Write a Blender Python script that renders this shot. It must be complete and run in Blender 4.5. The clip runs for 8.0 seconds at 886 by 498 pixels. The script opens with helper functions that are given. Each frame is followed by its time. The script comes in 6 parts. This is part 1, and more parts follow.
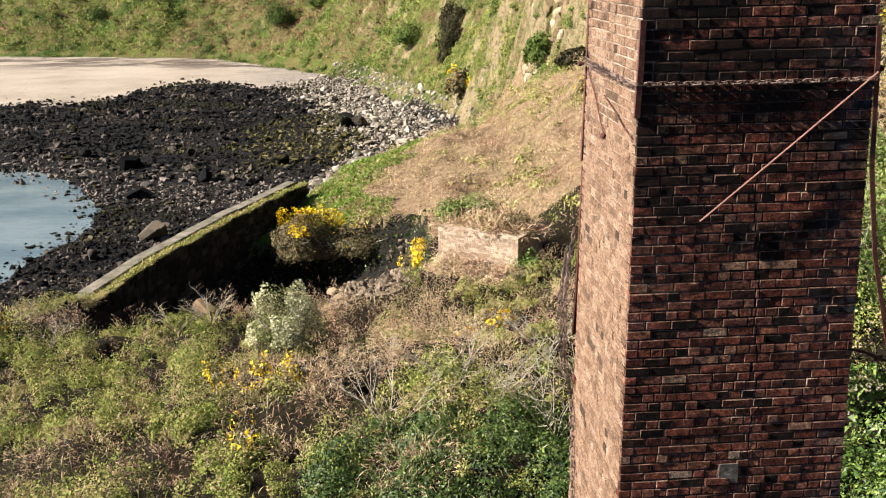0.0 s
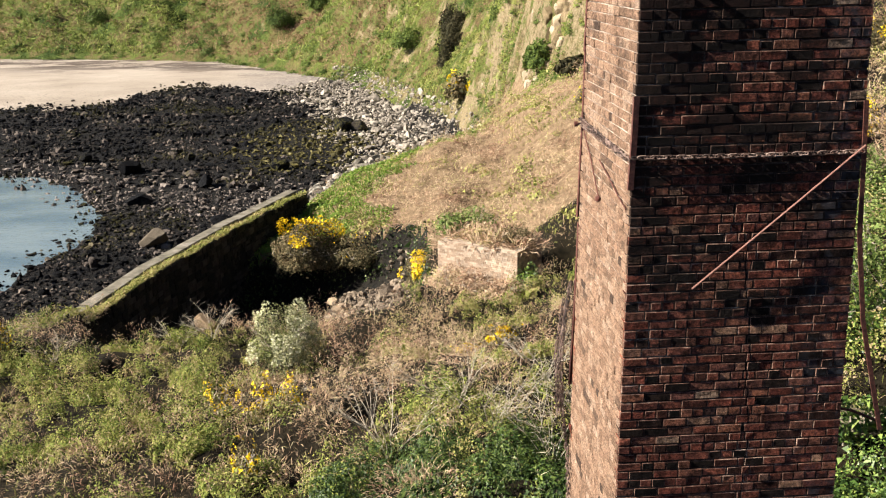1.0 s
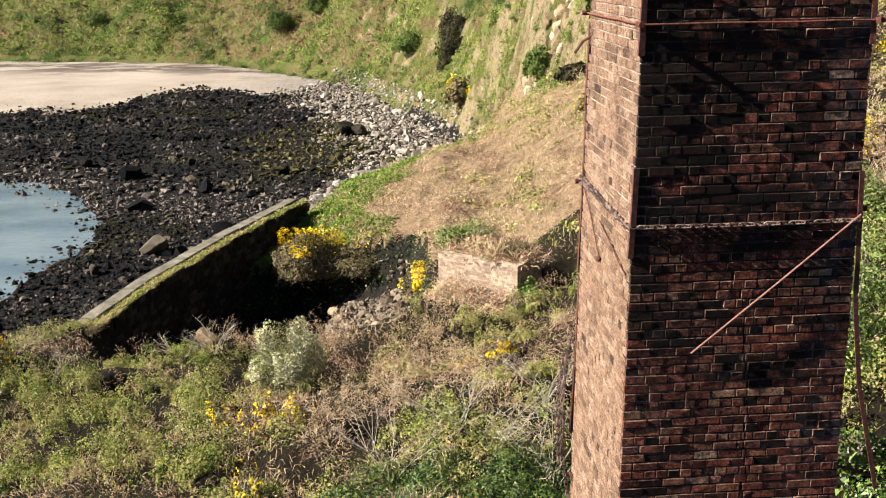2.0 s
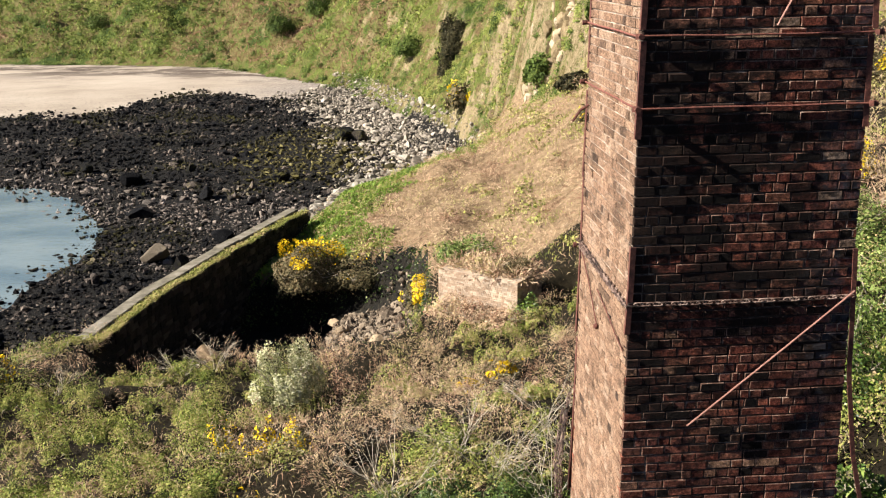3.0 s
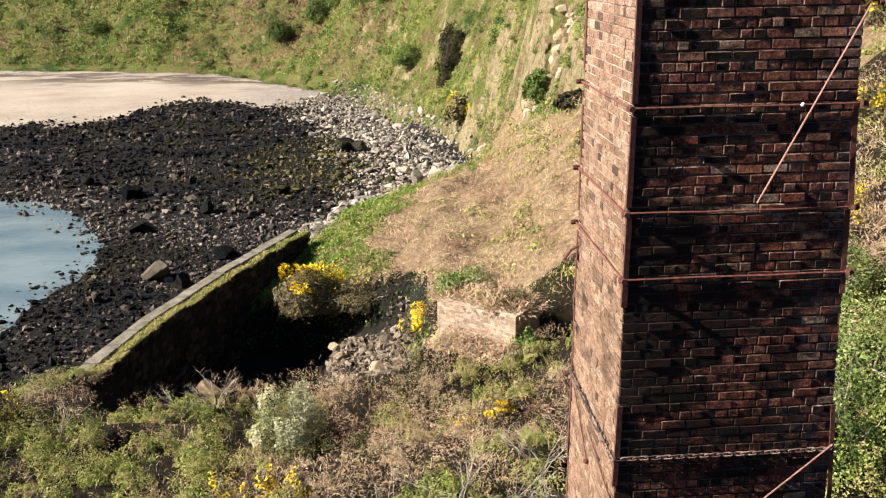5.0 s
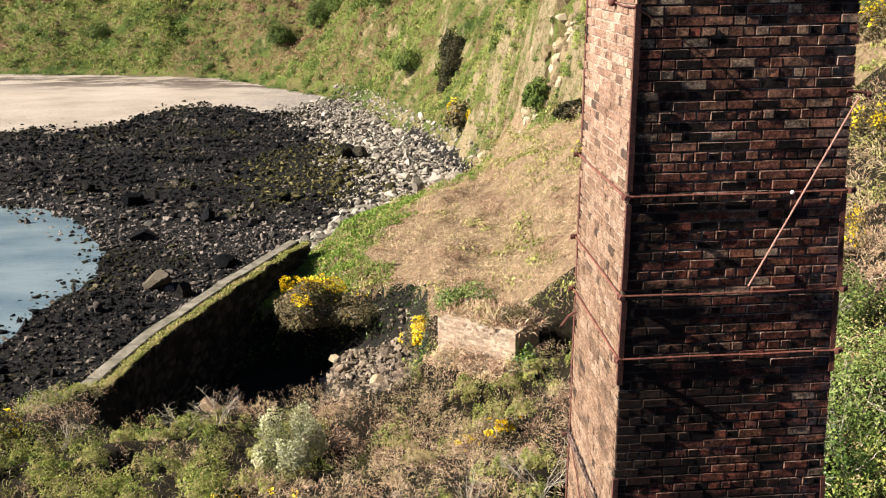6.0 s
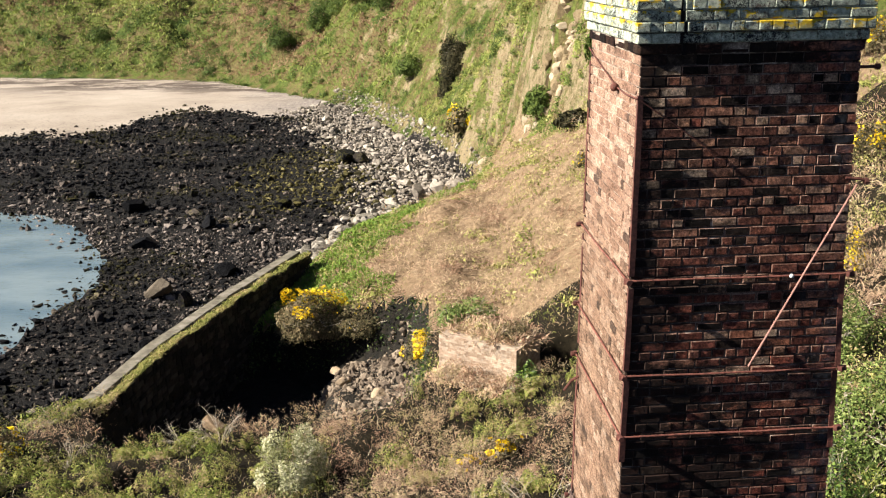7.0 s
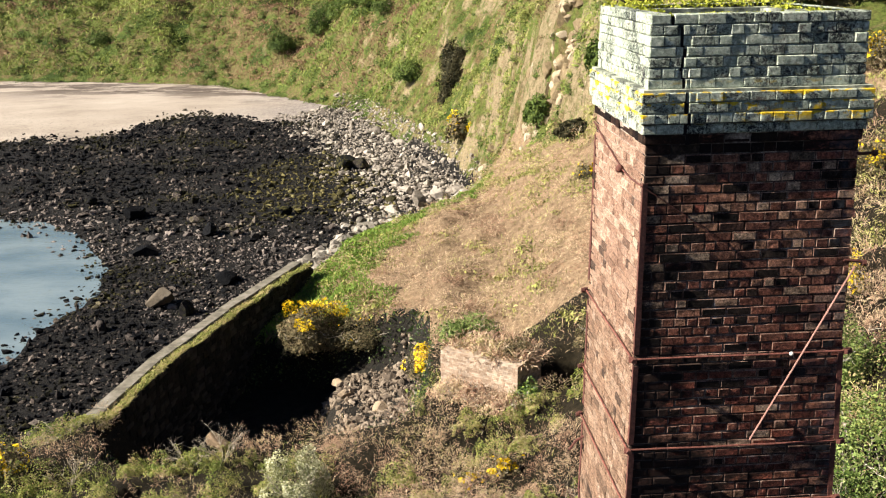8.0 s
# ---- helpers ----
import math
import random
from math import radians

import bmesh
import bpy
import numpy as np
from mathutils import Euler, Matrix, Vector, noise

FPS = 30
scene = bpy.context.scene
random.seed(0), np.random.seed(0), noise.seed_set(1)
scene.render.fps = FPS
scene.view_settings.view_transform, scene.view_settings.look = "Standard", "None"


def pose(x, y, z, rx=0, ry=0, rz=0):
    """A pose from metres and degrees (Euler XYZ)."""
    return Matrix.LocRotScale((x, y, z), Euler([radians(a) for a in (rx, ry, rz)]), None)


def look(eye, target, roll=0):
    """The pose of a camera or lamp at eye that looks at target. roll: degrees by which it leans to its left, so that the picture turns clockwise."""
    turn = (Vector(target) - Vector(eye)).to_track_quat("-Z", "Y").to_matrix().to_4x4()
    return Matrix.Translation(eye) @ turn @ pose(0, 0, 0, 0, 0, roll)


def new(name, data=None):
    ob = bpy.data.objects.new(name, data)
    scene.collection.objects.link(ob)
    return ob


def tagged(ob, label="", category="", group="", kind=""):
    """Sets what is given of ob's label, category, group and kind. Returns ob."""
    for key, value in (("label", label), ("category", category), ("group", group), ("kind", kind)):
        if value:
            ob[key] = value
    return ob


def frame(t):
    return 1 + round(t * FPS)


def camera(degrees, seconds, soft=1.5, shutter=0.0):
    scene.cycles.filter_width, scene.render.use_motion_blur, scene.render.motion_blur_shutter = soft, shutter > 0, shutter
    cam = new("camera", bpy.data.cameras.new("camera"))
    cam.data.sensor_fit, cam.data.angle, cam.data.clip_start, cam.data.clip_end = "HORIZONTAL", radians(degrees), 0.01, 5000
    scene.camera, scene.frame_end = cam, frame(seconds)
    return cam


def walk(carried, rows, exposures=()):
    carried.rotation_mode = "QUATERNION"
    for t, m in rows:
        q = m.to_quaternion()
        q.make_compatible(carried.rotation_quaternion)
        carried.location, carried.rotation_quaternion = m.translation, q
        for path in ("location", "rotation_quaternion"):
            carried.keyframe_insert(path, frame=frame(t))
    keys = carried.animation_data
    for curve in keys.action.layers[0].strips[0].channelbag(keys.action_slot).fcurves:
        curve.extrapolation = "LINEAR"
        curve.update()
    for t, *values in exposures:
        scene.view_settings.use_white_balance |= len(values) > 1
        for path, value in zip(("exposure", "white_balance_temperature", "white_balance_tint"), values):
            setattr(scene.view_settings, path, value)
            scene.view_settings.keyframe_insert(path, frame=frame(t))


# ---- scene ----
cam = camera(48.26, 8.0, soft=1.15)
ROLL = -0.939
PATH = [  # seconds, x, y, z, pitch, yaw
    (0.0, -0.0, 0.0, 18.144, -16.169, 0.0),
    (0.5, 0.014, -0.026, 18.429, -16.156, -0.0),
    (1.0, 0.02, -0.04, 18.696, -16.183, -0.0),
    (1.5, -0.001, -0.037, 18.96, -16.22, -0.02),
    (3.0, 0.016, 0.029, 19.838, -16.23, -0.0),
    (3.5, 0.043, 0.072, 20.163, -16.246, 0.01),
    (4.0, 0.058, 0.075, 20.499, -16.283, -0.0),
    (4.5, 0.07, 0.075, 20.824, -16.28, -0.0),
    (6.0, 0.082, 0.014, 21.823, -16.28, 0.01),
    (6.5, 0.079, 0.002, 22.167, -16.277, 0.0),
    (7.0, 0.053, 0.063, 22.476, -16.283, 0.02),
    (7.5, 0.016, 0.058, 22.799, -16.29, 0.01),
    (8.0, -0.024, 0.014, 23.144, -16.277, -0.02),
]
walk(cam, [(t, pose(x, y, z, 90 + pitch, 0, yaw) @ pose(0, 0, 0, 0, 0, ROLL)) for t, x, y, z, pitch, yaw in PATH])

# ---- light ----
SUN_AZ, SUN_EL = radians(187.3), radians(33)      # towards the sun: over the bay, raking the front of the stack
SUN_DIR = Vector((math.cos(SUN_AZ) * math.cos(SUN_EL), math.sin(SUN_AZ) * math.cos(SUN_EL), math.sin(SUN_EL)))
world = bpy.data.worlds.new("sky")
scene.world = world
world.use_nodes = True
wn = world.node_tree
sky = wn.nodes.new("ShaderNodeTexSky")
sky.sky_type, sky.sun_disc = "NISHITA", False
sky.air_density, sky.dust_density = 0.36, 0.15
sky.sun_elevation, sky.sun_rotation = SUN_EL, radians(90) - SUN_AZ
wn.nodes["Background"].inputs["Strength"].default_value = 0.05
wn.links.new(sky.outputs["Color"], wn.nodes["Background"].inputs["Color"])
sun_data = bpy.data.lights.new("sun", "SUN")
sun_data.energy, sun_data.angle, sun_data.color = 5.0, radians(0.55), (1.0, 0.92, 0.80)
sun = new("sun", sun_data)
sun.matrix_world = look(SUN_DIR * 300, (0, 0, 0))
scene.view_settings.exposure = 1.74


# ---- small numeric helpers ----
def hash2(i, j, seed):
    n = (i.astype(np.int64) * 374761393 + j.astype(np.int64) * 668265263 + seed * 1442695041) & 0x7FFFFFFF
    n = ((n ^ (n >> 13)) * 1274126177) & 0x7FFFFFFF
    return ((n ^ (n >> 16)) & 0xFFFF) / 65535.0


def vnoise(x, y, seed=0):
    """Smooth value noise in 0..1, cell size 1."""
    i, j = np.floor(x), np.floor(y)
    u, v = x - i, y - j
    u, v = u * u * (3 - 2 * u), v * v * (3 - 2 * v)
    a, b = hash2(i, j, seed), hash2(i + 1, j, seed)
    c, d = hash2(i, j + 1, seed), hash2(i + 1, j + 1, seed)
    return (a * (1 - u) + b * u) * (1 - v) + (c * (1 - u) + d * u) * v


def fnoise(x, y, seed=0, octaves=3):
    s, k, t = 0.0, 1.0, 0.0
    for o in range(octaves):
        s = s + k * vnoise(x * 2 ** o, y * 2 ** o, seed + o)
        t += k
        k *= 0.5
    return s / t


def smooth(a, b, x):
    t = np.clip((x - a) / (b - a), 0, 1)
    return t * t * (3 - 2 * t)


def signed_distance(x, y, line):
    """Distance to a polyline; positive on its right-hand side."""
    best, side = np.full(np.shape(x), 1e9), np.ones(np.shape(x))
    for (ax, ay), (bx, by) in zip(line[:-1], line[1:]):
        dx, dy = bx - ax, by - ay
        t = np.clip(((x - ax) * dx + (y - ay) * dy) / (dx * dx + dy * dy), 0, 1)
        ex, ey = x - ax - t * dx, y - ay - t * dy
        d = np.hypot(ex, ey)
        near = d < best
        best = np.where(near, d, best)
        side = np.where(near, np.where(dx * ey - dy * ex < 0, 1.0, -1.0), side)
    return best * side


def inside(x, y, ring):
    """True inside a closed ring."""
    hit = np.zeros(np.shape(x), bool)
    for (ax, ay), (bx, by) in zip(ring, ring[1:] + ring[:1]):
        if ay != by:
            hit ^= ((ay > y) != (by > y)) & (x < (bx - ax) * (y - ay) / (by - ay) + ax)
    return hit


# ---- the lie of the land ----
COAST = [(-150, 30.5), (-40, 31.5), (-15.6, 32.4), (-13.9, 35.0), (-12.9, 40.5), (-10.6, 48.5), (-8.9, 56.5), (-6.4, 62.5), (-3.6, 68.0),
         (-1.2, 74.5), (1.4, 81.4), (3.7, 89.0), (3.9, 95.0), (0.6, 108.0), (-5.9, 129.0), (-11.6, 147.0), (-17.7, 156.0),
         (-28.6, 168.0), (-38.8, 179.0), (-61.5, 187.0), (-85.0, 192.0), (-150, 205.0), (-900, 330.0)]
CRAG = [(22, 47), (14, 58.5), (10.0, 67.5), (7.5, 78), (5.0, 87), (3.6, 99), (-4, 116)]
WATERLINE = [(-900, 170), (-120, 112), (-60, 95), (-42.0, 91.1), (-36.7, 89.7), (-31.2, 83.0), (-27.0, 75.4), (-25.6, 69.1), (-26.5, 64.3),
             (-26.8, 58.6), (-27.4, 50.0), (-32, 40.0), (-60, 34), (-900, 20)]
PIT = [(-13.4, 34.3), (-12.2, 31.8), (-10.3, 30.6), (-7.2, 31.3), (-4.8, 32.7), (-2.3, 32.3), (-0.9, 33.8), (-0.5, 36.2), (-0.4, 43.2), (-1.2, 46.6), (-4.2, 48.0),
       (-8.6, 49.6), (-9.9, 50.0), (-11.6, 47.4), (-13.3, 40.4)]


def shore(x, y):
    """Sand, shingle and sea bed."""
    d = -signed_distance(x, y, WATERLINE)
    z = np.where(d > 0, 0.028 * d, 0.06 * d)
    z = np.clip(z, -6, 2.35)
    return z + 0.12 * (fnoise(x / 3, y / 3, 5) - 0.5) * smooth(-2, 3, d)


def land(x, y):
    axis = np.interp(y, [-30, 8, 12, 16, 19, 22, 27, 30, 35, 42, 48, 55, 62, 70, 81], [8.0, 8.6, 9.0, 9.3, 9.4, 8.8, 7.5, 7.1, 7.1, 6.8, 6.9, 7.6, 7.8, 6.6, 4.2])
    fall = np.interp(y, [8, 18, 22, 28, 35, 48, 58, 80], [0.1, 0.2, 0.15, 0.04, 0.06, 0.3, 0.36, 0.3])
    rise = np.log1p(np.exp(np.clip((x - 3.5) * 1.5, -30, 30))) / 1.5
    rise = np.where(x > 20, 16.5 + (x - 20) * 0.35, rise)
    near = axis + np.where(x < 0, fall * np.maximum(x, -16), 0.1 * x) + 0.58 * rise
    d = np.maximum(signed_distance(x, y, COAST), 0)
    steep = np.interp(y, [62, 78, 88, 135, 150, 200], [0.5, 0.95, 1.55, 1.5, 1.2, 0.85])
    far = 2.9 + steep * np.minimum(d, 13) + 0.4 * np.clip(d - 13, 0, 60) + 0.05 * np.clip(d - 73, 0, 1e4)
    rough = np.interp(y, [80, 90, 140, 160], [1.5, 5.5, 5.5, 4.0])
    along = x * 0.55 + y * 0.84
    far = far + ((fnoise(x / 8, y / 8, 31) - 0.5) + 0.55 * (fnoise(along / 2.6, x / 7, 33) - 0.5) + 0.4 * (fnoise(x / 1.6, y / 1.6, 35) - 0.5)) * rough * smooth(0.5, 6, d)
    far = far + 5.0 * (fnoise(x / 11, y / 70, 39, 2) - 0.5) * smooth(2, 10, d) * smooth(140, 165, y)
    k = smooth(62, 82, y)
    z = near * (1 - k) + far * k
    # the crag behind the bracken slope
    c = signed_distance(x, y, CRAG) + 1.6 * (fnoise(x / 3, y / 3, 36) - 0.5)
    return z + (9.0 * smooth(0.0, 4.5, c) + 4.0 * (fnoise(x / 1.9, y / 1.9, 37) - 0.5) * smooth(0, 1.5, c) + 2.5 * (fnoise(x / 0.8, y / 0.8, 38) - 0.5) * smooth(0, 1.5, c)) * smooth(52, 62, y) * smooth(112, 98, y)


HOLLOWS = ((-2.7, 27.2, 1.35, 1.2), (2.9, 31.3, 0.8, 1.0), (4.4, 35.3, 1.9, 2.3), (-0.4, 29.7, 0.6, 0.7), (3.1, 21.8, 0.9, 1.0), (-5.7, 24.5, 0.7, 0.9), (-9.8, 27.4, 0.9, 0.9),
           (-12.4, 22.4, 0.8, 0.8), (1.5, 25.3, 0.6, 0.6), (-7.6, 21.3, 0.7, 0.8), (-1.6, 20.6, 0.7, 0.7), (-10.6, 19.3, 1.0, 0.9), (6.3, 13.1, 0.8, 0.6))


def hollow(x, y):
    """How far the ground sinks in the small dells of the scrub."""
    z = np.zeros(np.shape(x))
    for a, b, r, deep in HOLLOWS:
        z = np.maximum(z, deep * smooth(r, 0.4 * r, np.hypot(x - a, y - b) + 0.5 * r * (vnoise(x * 1.3, y * 1.3, 77) - 0.5)))
    return z


def pit_depth(x, y):
    d = np.abs(signed_distance(x, y, PIT + PIT[:1]))
    return np.where(inside(x, y, PIT), smooth(0.0, 1.0, d), 0.0)


def ground(x, y):
    x, y = np.asarray(x, float), np.asarray(y, float)
    z = land(x, y)
    bumps = (fnoise(x / 2.6, y / 2.6, 11) - 0.5) * 1.2 + (fnoise(x / 0.9, y / 0.9, 17, 2) - 0.5) * 0.45
    z = z + bumps * smooth(0.2, 2.0, signed_distance(x, y, COAST)) - hollow(x, y)
    hole = pit_depth(x, y)
    z = z * (1 - hole) + (1.2 + 1.65 * smooth(-6.6, -4.6, x) + 1.1 * smooth(-4.4, -1.2, x) + 0.25 * fnoise(x, y, 23)) * hole
    s = shore(x, y)
    k = smooth(-1.2, 0.4, signed_distance(x, y, COAST) + 0.8 * (fnoise(x / 2, y / 2, 7) - 0.5))
    return s * (1 - k) + np.maximum(z, s) * k


# ---- mesh helpers ----
def mesh_object(name, verts, faces, material, parent=None, smooth_faces=False):
    """faces: a list of integer arrays (n, 3) or (n, 4)."""
    me = bpy.data.meshes.new(name)
    verts = np.ascontiguousarray(verts, np.float32)
    faces = [np.asarray(f) for f in (faces if isinstance(faces, list) else [faces]) if len(f)]
    loops = np.concatenate([f.ravel() for f in faces]).astype(np.int32)
    sizes = np.concatenate([np.full(len(f), f.shape[1]) for f in faces])
    me.vertices.add(len(verts))
    me.vertices.foreach_set("co", verts.ravel())
    me.loops.add(len(loops))
    me.loops.foreach_set("vertex_index", loops)
    me.polygons.add(len(sizes))
    me.polygons.foreach_set("loop_start", np.concatenate([[0], np.cumsum(sizes)[:-1]]).astype(np.int32))
    me.update(calc_edges=True)
    me.validate()
    if smooth_faces:
        me.shade_smooth()
    else:
        me.shade_flat()
    me.materials.append(material)
    ob = new(name, me)
    if parent is not None:
        ob.parent = parent
    return ob


def part(name, bm, material, parent, label="", smooth_faces=False):
    me = bpy.data.meshes.new(name)
    bm.to_mesh(me)
    bm.free()
    if smooth_faces:
        me.shade_smooth()
    me.materials.append(material)
    ob = new(name, me)
    ob.parent = parent
    if label:
        tagged(ob, label)
    return ob


def thing(name, at, label, category, group=""):
    ob = new(name)
    ob.location = at
    ob.empty_display_size = 0.3
    return tagged(ob, label, category, group)


def tube(bm, points, radius, sides=6, taper=1.0):
    """A round bar along points."""
    rings, n = [], len(points)
    pts = [Vector(p) for p in points]
    for i, p in enumerate(pts):
        way = (pts[min(i + 1, n - 1)] - pts[max(i - 1, 0)]).normalized()
        side = way.cross(Vector((0, 0, 1)) if abs(way.z) < 0.9 else Vector((1, 0, 0))).normalized()
        up = side.cross(way)
        r = radius * (1 + (taper - 1) * i / max(n - 1, 1))
        rings.append([bm.verts.new(p + (side * math.cos(a) + up * math.sin(a)) * r) for a in [math.tau * k / sides for k in range(sides)]])
    for a, b in zip(rings[:-1], rings[1:]):
        for k in range(sides):
            bm.faces.new((a[k], a[(k + 1) % sides], b[(k + 1) % sides], b[k]))
    bm.faces.new(rings[0][::-1])
    bm.faces.new(rings[-1])


def box(bm, lo, hi, m=Matrix.Identity(4)):
    vs = [bm.verts.new(m @ Vector((x, y, z))) for x in (lo[0], hi[0]) for y in (lo[1], hi[1]) for z in (lo[2], hi[2])]
    for f in ((0, 1, 3, 2), (4, 6, 7, 5), (0, 4, 5, 1), (2, 3, 7, 6), (0, 2, 6, 4), (1, 5, 7, 3)):
        bm.faces.new([vs[i] for i in f])


# ---- materials ----
class Shader:
    """A small wrapper to write node materials briefly."""

    def __init__(self, name, rough=0.8, metal=0.0, spec=0.3):
        self.m = bpy.data.materials.new(name)
        self.m.use_nodes = True
        self.n, self.l = self.m.node_tree.nodes, self.m.node_tree.links
        self.b = self.n["Principled BSDF"]
        self.b.inputs["Roughness"].default_value = rough
        self.b.inputs["Metallic"].default_value = metal
        self.b.inputs["Specular IOR Level"].default_value = spec
        self.pos = self.n.new("ShaderNodeNewGeometry").outputs["Position"]

    def noise(self, scale, detail=4, rough=0.6, where=None, stretch=None):
        t = self.n.new("ShaderNodeTexNoise")
        t.inputs["Scale"].default_value, t.inputs["Detail"].default_value, t.inputs["Roughness"].default_value = scale, detail, rough
        v = where or self.pos
        if stretch:
            k = self.n.new("ShaderNodeVectorMath")
            k.operation = "MULTIPLY"
            k.inputs[1].default_value = stretch
            self.l.new(v, k.inputs[0])
            v = k.outputs[0]
        self.l.new(v, t.inputs["Vector"])
        return t.outputs["Fac"]

    def island(self):
        """A random value for each loose piece, whether it is joined into a mesh or an object of its own."""
        return self.math("FRACT", self.math("ADD", self.n.new("ShaderNodeNewGeometry").outputs["Random Per Island"], self.random()), 0.0)

    def random(self):
        return self.n.new("ShaderNodeObjectInfo").outputs["Random"]

    def height(self):
        s = self.n.new("ShaderNodeSeparateXYZ")
        self.l.new(self.pos, s.inputs[0])
        return s.outputs["Z"]

    def upness(self):
        s = self.n.new("ShaderNodeSeparateXYZ")
        self.l.new(self.n.new("ShaderNodeNewGeometry").outputs["Normal"], s.inputs[0])
        return s.outputs["Z"]

    def ramp(self, fac, stops, constant=False):
        r = self.n.new("ShaderNodeValToRGB")
        e = r.color_ramp.elements
        r.color_ramp.interpolation = "CONSTANT" if constant else "LINEAR"
        while len(e) < len(stops):
            e.new(0.5)
        for k, (p, c) in zip(e, stops):
            k.position = p
            k.color = (*c, 1) if len(c) == 3 else c
        self.l.new(fac, r.inputs[0])
        return r.outputs["Color"]

    def step(self, fac, a, b):
        r = self.n.new("ShaderNodeMapRange")
        r.inputs["From Min"].default_value, r.inputs["From Max"].default_value = a, b
        self.l.new(fac, r.inputs["Value"])
        return r.outputs["Result"]

    def math(self, op, a, b):
        r = self.n.new("ShaderNodeMath")
        r.operation = op
        for i, v in enumerate((a, b)):
            if isinstance(v, (int, float)):
                r.inputs[i].default_value = v
            else:
                self.l.new(v, r.inputs[i])
        return r.outputs[0]

    def mix(self, fac, a, b, mode="MIX"):
        r = self.n.new("ShaderNodeMix")
        r.data_type, r.blend_type = "RGBA", mode
        for i, v in ((0, fac), (6, a), (7, b)):
            if isinstance(v, (int, float)):
                r.inputs[i].default_value = v
            elif isinstance(v, tuple):
                r.inputs[i].default_value = (*v, 1)
            else:
                self.l.new(v, r.inputs[i])
        return r.outputs[2]

    def bump(self, h, strength, distance=0.02):
        b = self.n.new("ShaderNodeBump")
        b.inputs["Strength"].default_value, b.inputs["Distance"].default_value = strength, distance
        self.l.new(h, b.inputs["Height"])
        self.l.new(b.outputs[0], self.b.inputs["Normal"])
        return self

    def done(self, colour=None, rough=None):
        if isinstance(colour, tuple):
            self.b.inputs["Base Color"].default_value = (*colour, 1)
        elif colour is not None:
            self.l.new(colour, self.b.inputs["Base Color"])
        if rough is not None:
            self.l.new(rough, self.b.inputs["Roughness"])
        return self.m


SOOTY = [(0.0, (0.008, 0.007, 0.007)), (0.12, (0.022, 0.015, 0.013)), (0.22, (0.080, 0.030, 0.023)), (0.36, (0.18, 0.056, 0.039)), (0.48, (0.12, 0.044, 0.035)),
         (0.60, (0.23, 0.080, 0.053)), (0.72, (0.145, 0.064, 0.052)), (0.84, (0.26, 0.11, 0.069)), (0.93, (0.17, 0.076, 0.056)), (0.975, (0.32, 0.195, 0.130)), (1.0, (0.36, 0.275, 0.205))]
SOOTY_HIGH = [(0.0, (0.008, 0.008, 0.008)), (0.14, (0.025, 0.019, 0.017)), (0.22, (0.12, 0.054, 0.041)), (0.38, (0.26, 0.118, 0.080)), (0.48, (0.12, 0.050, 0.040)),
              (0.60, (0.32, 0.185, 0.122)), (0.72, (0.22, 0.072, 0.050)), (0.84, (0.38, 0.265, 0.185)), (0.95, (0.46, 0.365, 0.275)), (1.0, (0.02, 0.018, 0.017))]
# Seaward side: cleaner brick, with its sunlit brightness put into the tones.
SUN_SIDE = [(0.0, (0.06, 0.043, 0.035)), (0.05, (0.16, 0.106, 0.076)), (0.4, (0.215, 0.14, 0.099)), (0.8, (0.25, 0.172, 0.124)), (1.0, (0.29, 0.212, 0.162))]
SUN_SIDE_HIGH = [(0.0, (0.09, 0.062, 0.05)), (0.06, (0.21, 0.13, 0.096)), (0.4, (0.28, 0.18, 0.135)), (0.8, (0.34, 0.235, 0.18)), (1.0, (0.42, 0.315, 0.245))]

def soot_shade_mask(s, soot_shade, flue):
    """Dark blotches: a sooty belt round the middle of the shaft, the cap's shadow painted on the head, and the angle
    irons' shadow with sooty stains on the seaward arris of the front.
    """
    belt = s.math("MULTIPLY", s.step(s.height(), 15.2, 17.0), s.step(s.height(), 20.6, 19.0))
    where = s.math("ADD", s.noise(1.25, 8, 0.75, stretch=(1, 1, 2.4)), s.math("MULTIPLY", s.math("SUBTRACT", belt, s.math("ADD", s.step(s.height(), 19.6, 20.8), s.step(s.height(), 16.4, 14.6))), 0.07))
    if flue:
        xyz = s.n.new("ShaderNodeSeparateXYZ")
        s.l.new(s.pos, xyz.inputs[0])
        # Carries the angle irons' cast shadow as well as sooty staining.
        where = s.math("ADD", where, s.math("MULTIPLY", s.step(xyz.outputs["X"], 2.0, 1.42), s.math("MULTIPLY", s.step(s.height(), 16.2, 18.5), 0.19)))
    # The cap's shadow, painted on the courses below it.
    where = s.math("ADD", where, s.math("MULTIPLY", s.step(s.height(), 21.3, 21.75), 0.10))
    return s.step(where, soot_shade - 0.03, soot_shade + 0.06)


